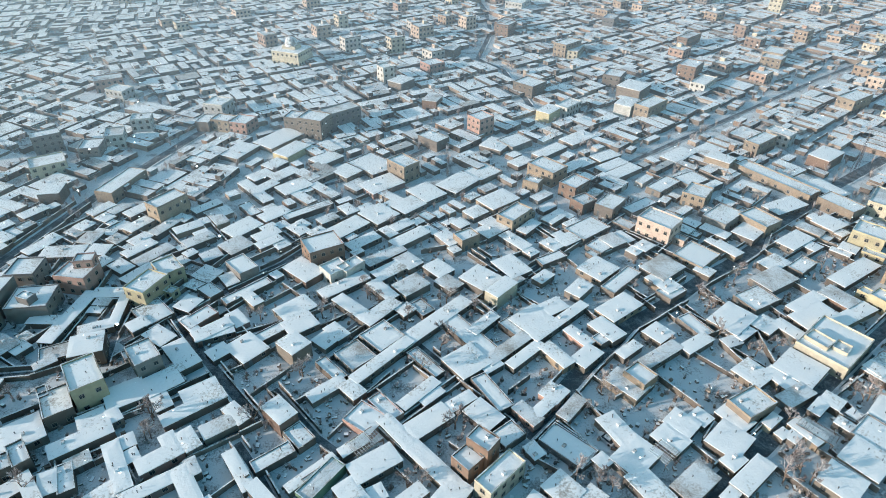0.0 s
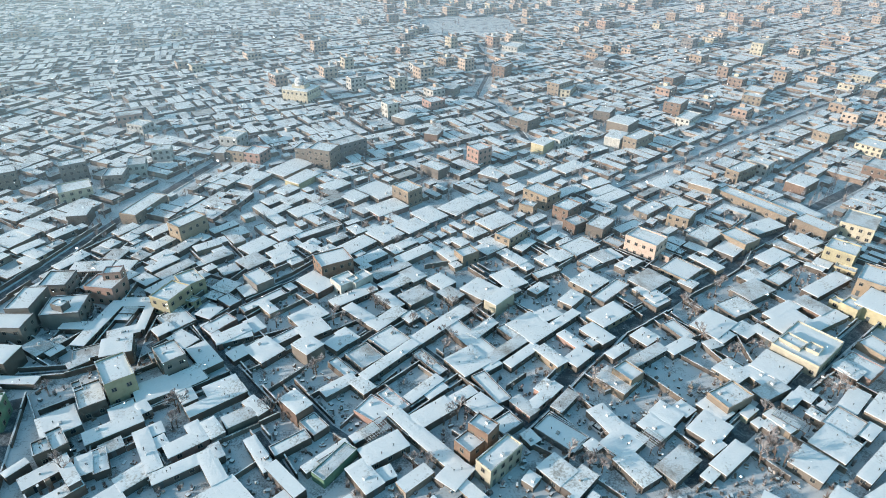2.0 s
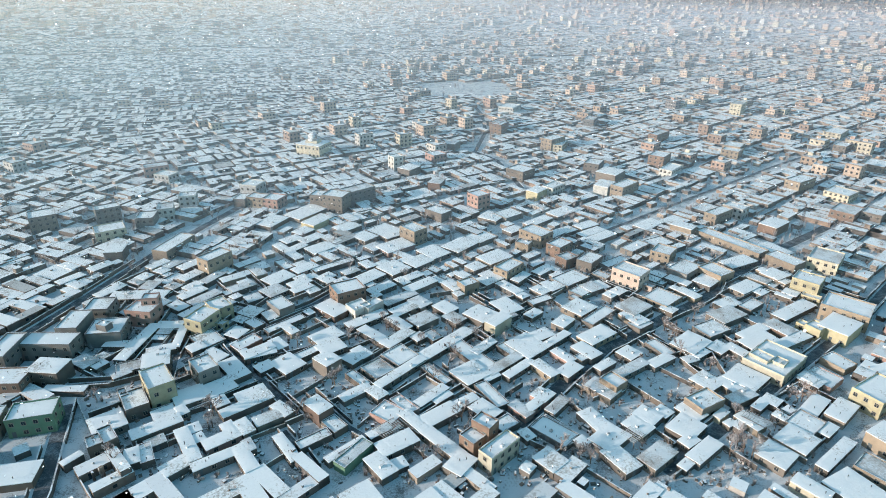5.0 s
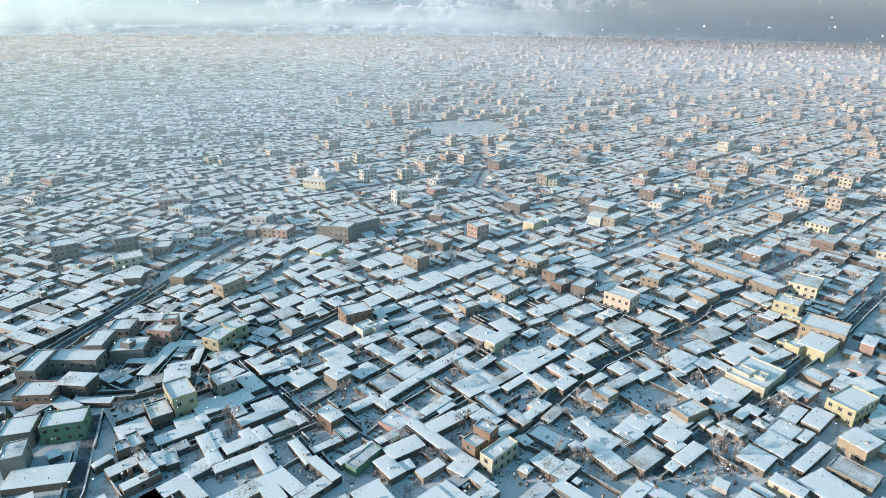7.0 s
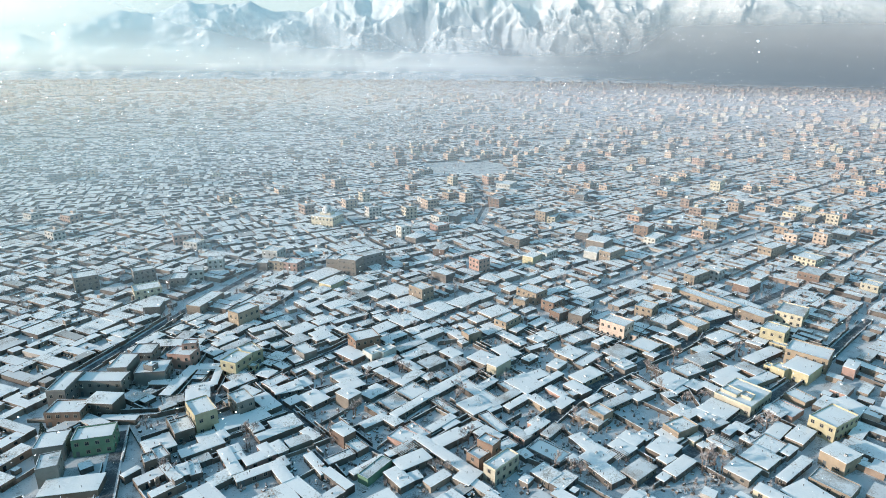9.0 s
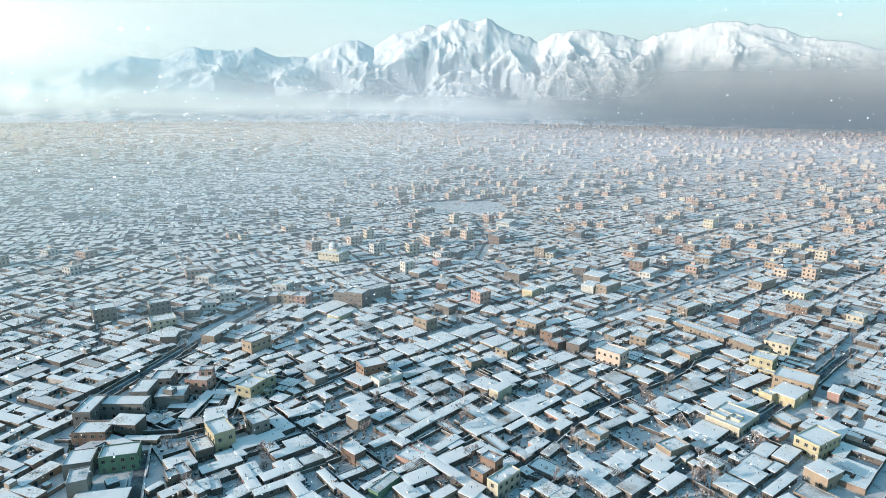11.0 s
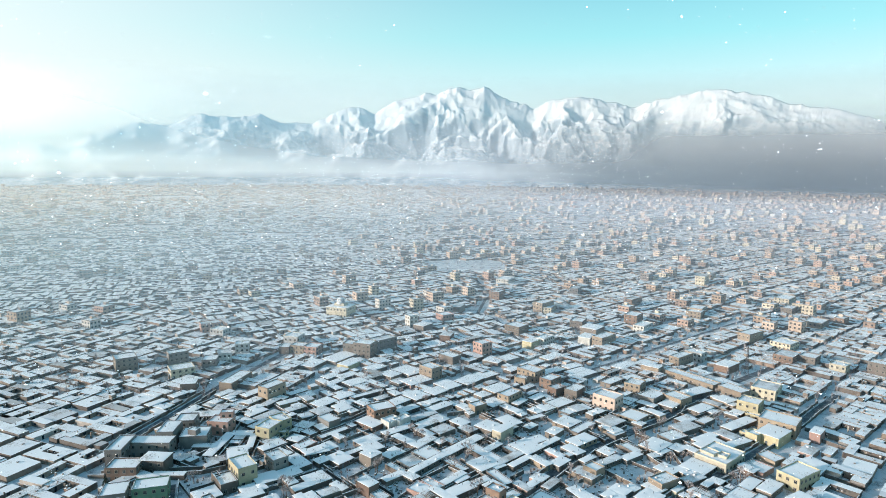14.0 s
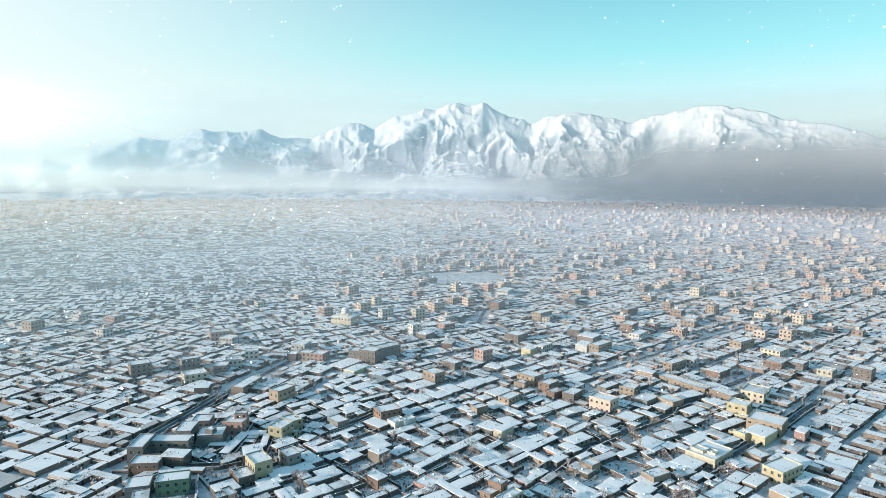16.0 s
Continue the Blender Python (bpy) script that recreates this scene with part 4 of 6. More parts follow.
yard_wall((62.7, 152.5), (71.1, 141.2))
yard_wall((79.7, 180.6), (88.2, 164.9))
yard_wall((87.6, 189.9), (92.0, 180.1))
yard_wall((95.7, 169.2), (95.4, 157.2))
yard_wall((96.2, 130.6), (100.8, 122.0))
yard_wall((107.0, 144.9), (108.5, 138.8))
yard_wall((80.1, 127.4), (87.1, 117.8))
yard_wall((88.0, 165.6), (95.7, 169.2))
yard_wall((65.8, 184.8), (70.0, 178.3))
yard_wall((63.8, 190.2), (68.9, 183.5))
yard_wall((50.8, 144.8), (57.4, 148.6))
yard_wall((41.4, 146.4), (46.3, 137.8))
yard_wall((96.6, 157.2), (104.7, 164.8))
yard_wall((72.4, 137.4), (68.1, 132.5))
yard_wall((78.5, 132.7), (84.5, 137.6))
yard_wall((-47.8, 151.6), (-35.9, 139.0))
yard_wall((93.2, 130.2), (101.2, 120.1))
yard_wall((71.0, 219.5), (82.0, 208.3), (89.1, 201.4))
yard_wall((-47.5, 151.0), (-43.3, 154.1), (-35.0, 162.7))
yard_wall((0.6, 206.4), (10.8, 210.0))
house("yellow", 3, (-78.2, 144.3, 128, 10.4, 6.8, 8.2))
house("mud", 2, (-82.7, 138.4, 126, 8.7, 5.8, 4.6), (-87.4, 141.2, 128, 3.6, 1.8, 4.55))
house("tan", 1, (-86.9, 130.6, 130, 8.2, 8.2, 3.0))
house("mud", 2, (-83.2, 124.1, 43, 3.0, 6.6, 4.4), (-85.5, 121.6, 37, 3.1, 4.3, 4.35))
house("mud", 1, (-72.7, 129.2, 127, 4.0, 12.7, 3.0))
house("tan", 1, (-73.2, 135.0, 126, 4.6, 5.6, 2.6))
house("tan", 1, (-68.8, 142.7, 124, 7.2, 8.5, 2.8), (-68.6, 136.4, 133, 4.5, 2.2, 2.75))
house("mud", 1, (-61.3, 146.8, 131, 6.7, 8.0, 2.9))
house("tan", 1, (-59.1, 140.6, 129, 5.0, 3.5, 2.6))
house("mud", 1, (-50.8, 139.1, 129, 3.5, 14.7, 2.8), (-50.6, 143.6, 127, 5.6, 8.4, 2.75))
house("pink", 1, (-61.6, 122.6, 36, 3.1, 14.0, 3.0), (-53.3, 124.8, 129, 3.9, 9.1, 2.95), (-52.1, 128.2, 40, 2.9, 6.8, 2.9))
house("mud", 1, (-62.4, 129.0, 126, 3.6, 3.1, 2.6), (-59.7, 125.4, 131, 3.2, 2.4, 2.55))
house("tan", 1, (-53.2, 117.1, 35, 9.6, 2.9, 2.8))
house("mud", 1, (-71.3, 119.6, 122, 7.3, 2.9, 2.8), (-74.2, 118.2, 119, 5.7, 3.1, 2.75))
house("mud", 1, (-70.7, 123.8, 129, 3.1, 4.6, 2.5))
house("tan", 1, (-61.8, 115.3, 47, 6.6, 4.3, 2.6))
house("tan", 1, (-48.6, 129.6, 41, 3.0, 6.2, 3.0))
house("tan", 1, (-40.2, 137.3, 50, 3.1, 6.7, 2.7), (-43.0, 133.8, 127, 3.9, 8.1, 2.65))
house("mud", 1, (-45.1, 118.2, 38, 3.3, 10.4, 2.8), (-45.4, 122.6, 36, 2.1, 4.4, 2.75))
house("brick", 1, (-29.6, 136.5, 47, 4.5, 7.1, 4.6))
house("mud", 1, (-35.3, 122.1, 38, 2.4, 11.3, 2.7))
house("mud", 1, (-28.8, 125.6, 128, 3.1, 8.9, 2.7), (-24.2, 131.5, 45, 4.1, 6.0, 2.65))
house("tan", 1, (-19.6, 121.8, 134, 1.9, 11.7, 2.6))
house("green", 1, (-17.2, 119.9, 145, 3.5, 10.5, 3.4))
house("mud", 1, (-9.9, 116.1, 40, 4.5, 8.3, 2.8))
house("tan", 1, (-20.3, 145.5, 131, 3.2, 9.6, 2.5))
house("mud", 1, (-13.9, 145.2, 46, 3.7, 5.7, 2.8))
house("pink", 1, (-9.7, 136.6, 56, 6.5, 7.8, 2.8), (-5.3, 140.1, 44, 3.4, 8.6, 2.75))
house("mud", 1, (-11.5, 128.9, 130, 2.3, 6.6, 2.4))
house("mud", 1, (-1.9, 132.5, 42, 3.2, 10.6, 2.9), (-6.3, 124.1, 125, 5.3, 10.5, 2.85), (5.9, 124.3, 44, 3.6, 14.1, 2.8), (5.0, 135.6, 129, 4.8, 11.4, 2.75))
house("tan", 1, (2.5, 144.4, 137, 2.8, 11.8, 2.6))
house("mud", 1, (5.8, 143.7, 134, 1.8, 6.3, 2.2))
house("mud", 1, (-5.1, 117.3, 30, 3.0, 3.3, 2.2))
house("tan", 1, (10.5, 116.9, 53, 7.1, 5.2, 3.0))
house("brick", 2, (13.8, 123.8, 45, 4.4, 4.7, 5.6))
house("brick", 2, (17.2, 126.8, 51, 4.1, 5.4, 8.2))
house("cream", 2, (20.6, 120.3, 45, 10.6, 4.1, 6.0))
house("mud", 1, (23.5, 132.7, 39, 6.2, 4.5, 2.6), (18.1, 138.1, 44, 5.6, 7.7, 2.55))
house("mud", 1, (12.4, 141.7, 37, 7.9, 2.9, 2.7))
house("mud", 1, (20.4, 145.1, 32, 3.9, 11.9, 2.8))
house("pink", 1, (28.5, 138.5, 41, 3.2, 6.7, 2.8), (33.9, 141.8, 135, 2.6, 12.8, 2.75), (35.5, 144.9, 48, 4.9, 4.9, 2.7))
house("mud", 1, (39.3, 140.6, 49, 8.1, 2.9, 2.6))
house("grey", 1, (36.7, 130.0, 48, 6.2, 11.1, 2.3))
house("mud", 1, (28.9, 128.3, 34, 2.8, 3.7, 2.3))
house("tan", 1, (43.6, 125.8, 38, 3.0, 2.9, 2.4))
house("mud", 1, (33.8, 118.5, 42, 5.9, 6.5, 3.0))
house("tan", 1, (27.7, 116.2, 51, 2.9, 2.6, 2.4))
house("grey", 1, (-54.5, 193.6, 45, 5.8, 8.7, 4.6))
house("mud", 1, (-57.3, 188.7, 40, 3.6, 5.9, 2.6))
house("mud", 1, (-50.5, 183.6, 45, 14.7, 3.4, 2.5))
house("tan", 1, (-43.7, 191.8, 48, 2.4, 3.4, 2.2))
house("brick", 1, (-35.5, 193.6, 50, 7.3, 11.1, 3.2))
house("white", 2, (-25.6, 193.1, 42, 6.7, 5.9, 4.6), (-20.8, 194.5, 51, 7.3, 4.1, 4.55))
house("mud", 1, (-11.1, 202.7, 131, 4.3, 14.3, 2.6))
house("mud", 1, (-21.9, 186.7, 40, 15.6, 4.2, 2.7), (-17.2, 175.6, 48, 3.7, 15.5, 2.65), (-9.8, 174.7, 141, 4.3, 12.5, 2.6), (-10.1, 184.6, 42, 3.7, 10.4, 2.55))
house("mud", 1, (-34.4, 175.7, 43, 9.9, 6.7, 2.7), (-31.7, 169.0, 38, 8.3, 6.3, 2.65))
house("tan", 1, (-21.1, 166.3, 47, 3.7, 6.4, 2.4), (-23.5, 163.0, 52, 5.0, 5.1, 2.35))
house("tan", 1, (-31.0, 158.6, 50, 5.7, 6.5, 4.8))
house("mud", 1, (-43.8, 159.2, 49, 7.5, 8.7, 2.7), (-38.9, 165.6, 44, 7.7, 3.4, 2.65))
house("ochre", 1, (-48.1, 180.0, 46, 2.9, 7.0, 2.4))
house("pink", 1, (-60.5, 171.1, 53, 8.7, 4.8, 2.8), (-55.1, 166.1, 133, 4.2, 10.1, 2.75))
house("grey", 1, (-8.3, 164.4, 46, 8.5, 8.5, 3.1))
house("grey", 1, (-14.8, 157.0, 44, 7.3, 8.0, 3.0))
house("mud", 1, (-7.4, 155.6, 49, 19.9, 3.0, 2.9))
house("mud", 1, (-20.3, 152.2, 45, 2.8, 9.2, 2.5))
house("mud", 1, (3.7, 155.3, 43, 2.7, 11.2, 2.3))
house("tan", 1, (-8.7, 194.7, 42, 10.7, 5.4, 2.6), (-3.2, 199.7, 43, 5.6, 7.5, 2.55))
house("tan", 1, (-1.7, 186.7, 42, 8.9, 6.6, 3.2))
house("mud", 1, (6.5, 195.8, 43, 6.1, 7.5, 2.6))
house("mud", 1, (-2.7, 176.0, 45, 4.4, 3.8, 2.3), (2.0, 177.2, 41, 4.1, 6.2, 2.25))
house("mud", 1, (6.8, 172.0, 47, 23.4, 4.3, 2.7), (15.4, 165.5, 39, 5.5, 21.6, 2.65))
house("tan", 1, (14.5, 155.4, 39, 9.4, 8.7, 2.8))
house("mud", 1, (20.5, 154.6, 38, 5.2, 3.9, 2.4))
house("tan", 1, (19.5, 190.7, 48, 8.8, 9.2, 3.2))
house("cream", 1, (25.3, 183.5, 48, 9.2, 4.3, 4.8))
house("mud", 1, (9.7, 188.7, 46, 5.1, 7.0, 2.5))
house("mud", 1, (28.2, 167.9, 39, 3.1, 9.6, 2.7), (25.8, 160.8, 43, 16.3, 3.3, 2.65), (19.6, 170.3, 48, 9.8, 2.9, 2.6))
house("mud", 1, (33.6, 171.7, 40, 10.1, 9.1, 2.8), (41.1, 171.7, 43, 22.3, 2.6, 2.75))
house("tan", 1, (40.0, 177.7, 34, 7.2, 5.1, 2.8))
house("tan", 1, (49.0, 186.2, 49, 7.5, 4.7, 3.0))
house("mud", 1, (39.1, 192.5, 45, 6.1, 3.5, 2.4))
house("mud", 1, (29.5, 190.7, 38, 5.6, 4.0, 2.5))
house("tan", 1, (29.6, 197.5, 34, 7.8, 10.2, 2.6))
house("mud", 1, (43.0, 202.6, 32, 9.7, 3.6, 2.6))
house("ochre", 1, (38.2, 158.1, 37, 3.7, 9.0, 2.8))
house("mud", 1, (30.1, 158.4, 44, 12.5, 2.6, 2.6))
house("pink", 1, (45.4, 165.8, 38, 3.1, 8.0, 2.4))
house("tan", 1, (46.1, 157.9, 44, 7.9, 4.5, 2.7))
house("ochre", 1, (59.2, 177.9, 38, 12.6, 6.6, 2.8))
house("tan", 1, (53.6, 168.4, 37, 5.3, 8.6, 2.7), (52.8, 165.8, 37, 7.3, 3.2, 2.65))
house("tan", 1, (63.0, 191.3, 45, 15.0, 4.4, 2.8))
house("ochre", 1, (56.9, 196.8, 43, 9.8, 8.8, 2.8))
house("ochre", 1, (75.6, 190.1, 34, 5.8, 9.0, 2.6))
house("tan", 1, (57.9, 160.6, 39, 7.4, 2.6, 2.6))
house("mud", 1, (65.3, 158.6, 35, 15.0, 3.3, 2.6), (67.6, 167.3, 39, 6.1, 5.7, 2.55))
house("ochre", 1, (54.3, 148.3, 44, 5.8, 8.9, 3.0))
house("ochre", 2, (57.8, 149.8, 39, 5.1, 5.8, 4.7))
house("tan", 1, (77.5, 197.6, 39, 11.2, 8.5, 3.0))
house("ochre", 1, (90.9, 205.2, 42, 11.1, 10.0, 3.0))
house("mud", 1, (90.7, 196.9, 43, 4.2, 5.0, 2.3))
house("tan", 1, (77.0, 186.3, 37, 7.5, 4.9, 2.6))
house("tan", 1, (79.1, 170.9, 29, 4.3, 8.9, 2.6), (76.9, 163.5, 34, 9.9, 3.3, 2.55))
house("tan", 1, (90.3, 173.4, 41, 11.8, 8.5, 3.0))
house("tan", 1, (101.3, 183.0, 29, 10.4, 7.6, 3.0))
house("tan", 1, (110.5, 192.3, 31, 12.5, 7.4, 3.0))
house("mud", 1, (114.6, 201.3, 32, 8.9, 5.6, 2.7))
house("tan", 1, (123.4, 200.6, 38, 9.3, 4.6, 2.7))
house("mud", 1, (137.7, 196.6, 33, 20.7, 5.1, 2.8))
house("tan", 1, (115.1, 181.3, 32, 13.5, 3.8, 2.7), (118.6, 176.9, 25, 5.0, 8.3, 2.65), (113.2, 174.7, 27, 10.6, 6.3, 2.6))
house("brick", 1, (126.0, 183.8, 32, 6.3, 8.8, 3.0))
house("ochre", 1, (126.9, 176.5, 29, 14.7, 3.9, 2.7))
house("mud", 1, (99.1, 171.3, 38, 6.6, 5.1, 2.6), (91.7, 167.5, 37, 6.4, 2.1, 2.55))
house("tan", 1, (104.7, 169.5, 32, 3.9, 8.0, 2.6))
house("cream", 2, (113.2, 162.7, 40, 16.6, 12.7, 4.4))
house("cream", 2, (108.9, 162.7, 36, 4.3, 5.7, 5.2))
house("cream", 2, (113.4, 159.8, 43, 3.7, 3.3, 5.1))
house("mud", 1, (100.7, 154.6, 41, 10.2, 9.6, 2.8))
house("ochre", 1, (87.7, 152.7, 36, 7.1, 7.3, 2.6), (93.7, 151.2, 31, 4.1, 7.0, 2.55))
house("tan", 1, (86.8, 164.5, 23, 4.6, 3.1, 2.3))
house("tan", 1, (75.2, 122.6, 39, 11.2, 3.8, 2.8))
house("mud", 1, (68.8, 118.0, 40, 4.0, 2.2, 2.3))
house("tan", 1, (62.1, 120.5, 39, 9.8, 5.2, 3.0))
house("tan", 1, (93.5, 121.1, 40, 7.7, 7.3, 3.0))
house("ochre", 1, (102.0, 127.0, 38, 9.0, 8.0, 3.0))
house("tan", 1, (108.1, 133.9, 38, 8.6, 7.0, 3.0))
house("ochre", 1, (92.9, 134.6, 32, 4.1, 7.0, 2.6))
house("tan", 1, (89.1, 133.3, 36, 3.4, 2.2, 2.2), (86.9, 134.0, 31, 2.9, 1.8, 2.15))
house("mud", 1, (99.2, 141.9, 40, 5.8, 2.4, 2.5), (103.4, 143.8, 41, 4.2, 4.3, 2.45))
house("brick", 1, (120.5, 153.5, 36, 5.3, 6.1, 2.8))
house("tan", 1, (51.2, 127.0, 42, 9.4, 6.6, 2.8))
house("mud", 1, (52.2, 119.3, 32, 5.4, 8.8, 2.8))
house("tan", 1, (48.7, 134.6, 29, 4.9, 8.3, 2.5))
house("tan", 1, (64.3, 136.3, 44, 5.5, 6.3, 2.8), (60.3, 131.8, 40, 5.5, 6.6, 2.75))
house("tan", 1, (69.4, 138.2, 38, 3.8, 4.0, 2.5))
house("mud", 1, (73.6, 131.6, 43, 8.6, 7.2, 2.8), (72.4, 126.1, 36, 4.8, 3.2, 2.75))
house("ochre", 2, (82.1, 141.2, 30, 9.2, 6.0, 4.7))
house("ochre", 1, (77.4, 138.1, 36, 4.8, 7.1, 2.8))
house("cream", 1, (85.9, 137.6, 38, 4.6, 1.9, 2.4))
house("tan", 1, (95.1, 145.3, 29, 9.4, 3.9, 2.8))
house("pink", 1, (-60.5, 171.1, 53, 8.7, 4.8, 2.8), (-55.1, 166.1, 133, 4.2, 10.1, 2.75))
house("mud", 1, (-93.5, 152.3, 43, 5.0, 2.4, 3.2), (-93.1, 156.2, 28, 6.8, 5.4, 3.3))
house("mud", 1, (-84.6, 157.2, 21, 7.7, 7.6, 4.8))
house("grey", 2, (-67.8, 153.0, 41, 5.8, 8.0, 6.6))
house("mud", 1, (-60.1, 156.5, 133, 11.3, 5.3, 2.6))
house("mud", 1, (-50.8, 157.8, 46, 5.0, 4.3, 2.4))
house("tan", 1, (109.7, 136.0, 32, 4.1, 6.7, 2.6))
house("brick", 1, (119.9, 154.3, 31, 3.7, 4.4, 3.2))
house("grey", 2, (-118.0, 188.3, 6, 7.9, 8.4, 6.6))
house("grey", 1, (-108.7, 175.0, 99, 9.5, 10.7, 5.7), (-108.5, 173.0, 72, 2.6, 3.7, 7.8))
house("pink", 2, (-101.8, 186.6, 82, 7.0, 9.4, 6.6), (-100.1, 189.9, 100, 3.8, 5.1, 9.0))
house("mud", 1, (-96.9, 171.0, 84, 21.8, 3.7, 2.6), (-102.4, 169.3, 90, 3.1, 9.9, 2.5))
house("mud", 1, (-87.5, 166.6, 26, 8.5, 3.6, 2.6), (-84.2, 174.0, 99, 12.7, 2.3, 2.7))
house("mud", 1, (-90.8, 177.5, 88, 2.8, 4.1, 2.4))
house("mud", 1, (-90.7, 181.5, 93, 4.0, 8.7, 2.6))
house("yellow", 2, (-78.9, 181.9, 68, 9.4, 7.0, 6.6), (-76.3, 191.0, 43, 6.3, 8.4, 5.7))
house("mud", 1, (-74.5, 173.2, 47, 7.7, 9.6, 2.7), (-76.3, 167.8, 48, 4.8, 4.4, 2.8))
house("tan", 1, (-115.2, 202.2, 96, 6.0, 12.8, 2.6), (-104.3, 203.5, 87, 5.5, 6.2, 2.6))
house("mud", 1, (-85.6, 201.3, 55, 12.3, 4.3, 2.6))
house("mud", 1, (-110.7, 210.6, 82, 6.5, 5.5, 2.4))
house("mud", 1, (-61.6, 183.7, 52, 4.0, 6.6, 2.5))
house("mud", 1, (-65.8, 177.3, 66, 5.7, 5.4, 2.4))
house("mud", 1, (-64.1, 191.0, 65, 6.1, 4.9, 2.4))
house("mud", 1, (-74.2, 202.6, 52, 3.4, 3.0, 2.4))
house("mud", 1, (-54.1, 164.6, 26, 9.9, 2.7, 2.5), (-62.2, 168.1, 47, 2.2, 7.3, 2.5))
house("mud", 1, (-19.0, 210.8, 43, 11.5, 4.3, 2.5))
house("tan", 1, (9.4, 213.0, 36, 4.8, 8.4, 2.8))
house("ochre", 2, (15.6, 211.9, 34, 6.7, 5.0, 4.8))
house("tan", 1, (50.3, 213.7, 37, 7.7, 5.2, 2.6))
house("tan", 1, (44.2, 210.3, 40, 4.8, 6.1, 2.5))
house("tan", 1, (60.3, 210.2, 42, 7.1, 6.1, 2.5))
house("ochre", 1, (102.6, 209.3, 34, 4.2, 8.7, 2.5))
house("yellow", 2, (137.5, 182.0, 34, 5.4, 4.9, 4.8))
house("brick", 2, (-31.1, 203.6, 120, 8.7, 11.0, 6.6))
house("mud", 1, (-80.2, 278.9, 66, 13.9, 9.4, 2.6))
house("tan", 1, (-66.2, 291.9, 57, 19.4, 11.2, 2.6))
house("mud", 1, (-62.1, 266.8, 56, 8.4, 6.4, 2.6))
house("mud", 1, (-65.4, 256.7, 49, 8.8, 5.8, 2.6), (-60.5, 248.2, 55, 7.9, 4.3, 2.55))
house("mud", 1, (-64.0, 243.7, 43, 3.9, 20.2, 2.6))
house("mud", 1, (-56.2, 258.2, 52, 11.4, 5.7, 2.6), (-50.0, 247.8, 134, 7.9, 11.9, 2.55))
house("tan", 1, (-41.9, 272.6, 49, 11.4, 8.2, 2.6))
house("tan", 1, (-31.8, 261.3, 50, 8.2, 9.3, 2.6))
house("mud", 1, (-22.9, 269.0, 49, 12.9, 14.0, 2.7), (-17.7, 263.5, 41, 11.6, 4.4, 2.65))
house("pink", 1, (-16.5, 250.6, 41, 14.7, 9.8, 2.8))
house("tan", 1, (-25.8, 249.9, 47, 7.0, 7.0, 2.4))
house("mud", 1, (-41.4, 230.8, 39, 18.4, 3.9, 2.6))
house("mud", 1, (-25.3, 219.2, 48, 13.2, 6.9, 2.8))
house("mud", 1, (-15.4, 227.8, 46, 9.9, 10.4, 3.0))
house("tan", 1, (-5.2, 234.6, 46, 10.3, 7.9, 2.8))
house("tan", 1, (1.1, 244.3, 42, 9.9, 11.6, 2.8))
house("mud", 1, (-33.9, 214.8, 52, 5.4, 7.5, 2.6))
house("mud", 1, (-42.2, 217.6, 49, 4.2, 7.3, 2.6))
house("tan", 1, (-3.5, 213.5, 43, 14.0, 4.7, 2.7))
house("mud", 1, (-61.7, 218.1, 52, 11.2, 7.7, 2.6))
house("mud", 1, (-60.7, 207.3, 49, 8.0, 7.7, 2.6))
house("pink", 1, (-52.8, 227.3, 46, 10.1, 5.5, 2.6))
house("tan", 1, (13.4, 252.8, 50, 15.1, 9.7, 2.7))
house("tan", 1, (23.2, 262.5, 43, 11.9, 10.7, 2.8))
house("tan", 1, (30.4, 288.4, 57, 10.7, 10.2, 2.8))
house("grey", 1, (39.0, 291.6, 39, 11.9, 9.7, 3.5))
house("tan", 1, (53.3, 282.7, 43, 16.4, 5.4, 2.7))
house("mud", 1, (39.7, 272.0, 42, 8.8, 5.7, 2.5))
house("tan", 1, (67.9, 296.4, 40, 15.9, 7.8, 2.7))
house("mud", 1, (66.0, 272.2, 36, 7.9, 5.8, 2.4))
house("tan", 1, (58.0, 220.4, 39, 13.3, 8.6, 3.0))
house("ochre", 1, (28.1, 239.0, 40, 13.4, 9.0, 3.2))
house("tan", 1, (19.4, 230.4, 41, 6.9, 5.8, 2.8))
house("ochre", 2, (33.0, 225.7, 48, 11.4, 6.5, 5.6))
house("tan", 1, (25.0, 219.2, 41, 10.5, 6.5, 2.7))
house("tan", 1, (32.1, 212.1, 40, 4.3, 10.9, 2.6))
house("brick", 2, (59.5, 236.9, 36, 7.1, 5.9, 4.6))
house("ochre", 1, (76.5, 278.1, 34, 11.9, 5.9, 2.7))
house("mud", 1, (77.3, 269.6, 37, 15.0, 5.0, 2.6))
house("tan", 1, (81.1, 264.4, 38, 15.2, 5.4, 2.7))
house("grey", 1, (80.5, 237.0, 36, 13.7, 4.6, 2.7))
house("tan", 1, (65.2, 213.2, 33, 6.4, 6.3, 2.6))
house("tan", 1, (108.2, 280.2, 39, 15.1, 7.0, 2.7))
house("tan", 1, (106.7, 258.5, 31, 11.0, 8.4, 2.8))
house("grey", 1, (107.4, 227.7, 42, 12.5, 8.3, 4.5))
house("ochre", 2, (119.6, 225.4, 33, 8.8, 10.5, 4.8))
house("tan", 1, (114.7, 220.4, 43, 12.4, 7.2, 3.0))
house("tan", 1, (134.7, 237.9, 28, 15.9, 7.1, 2.8))
house("tan", 1, (150.2, 257.0, 33, 11.8, 6.7, 2.7))
house("white", 1, (157.3, 251.5, 25, 8.4, 13.5, 2.8))
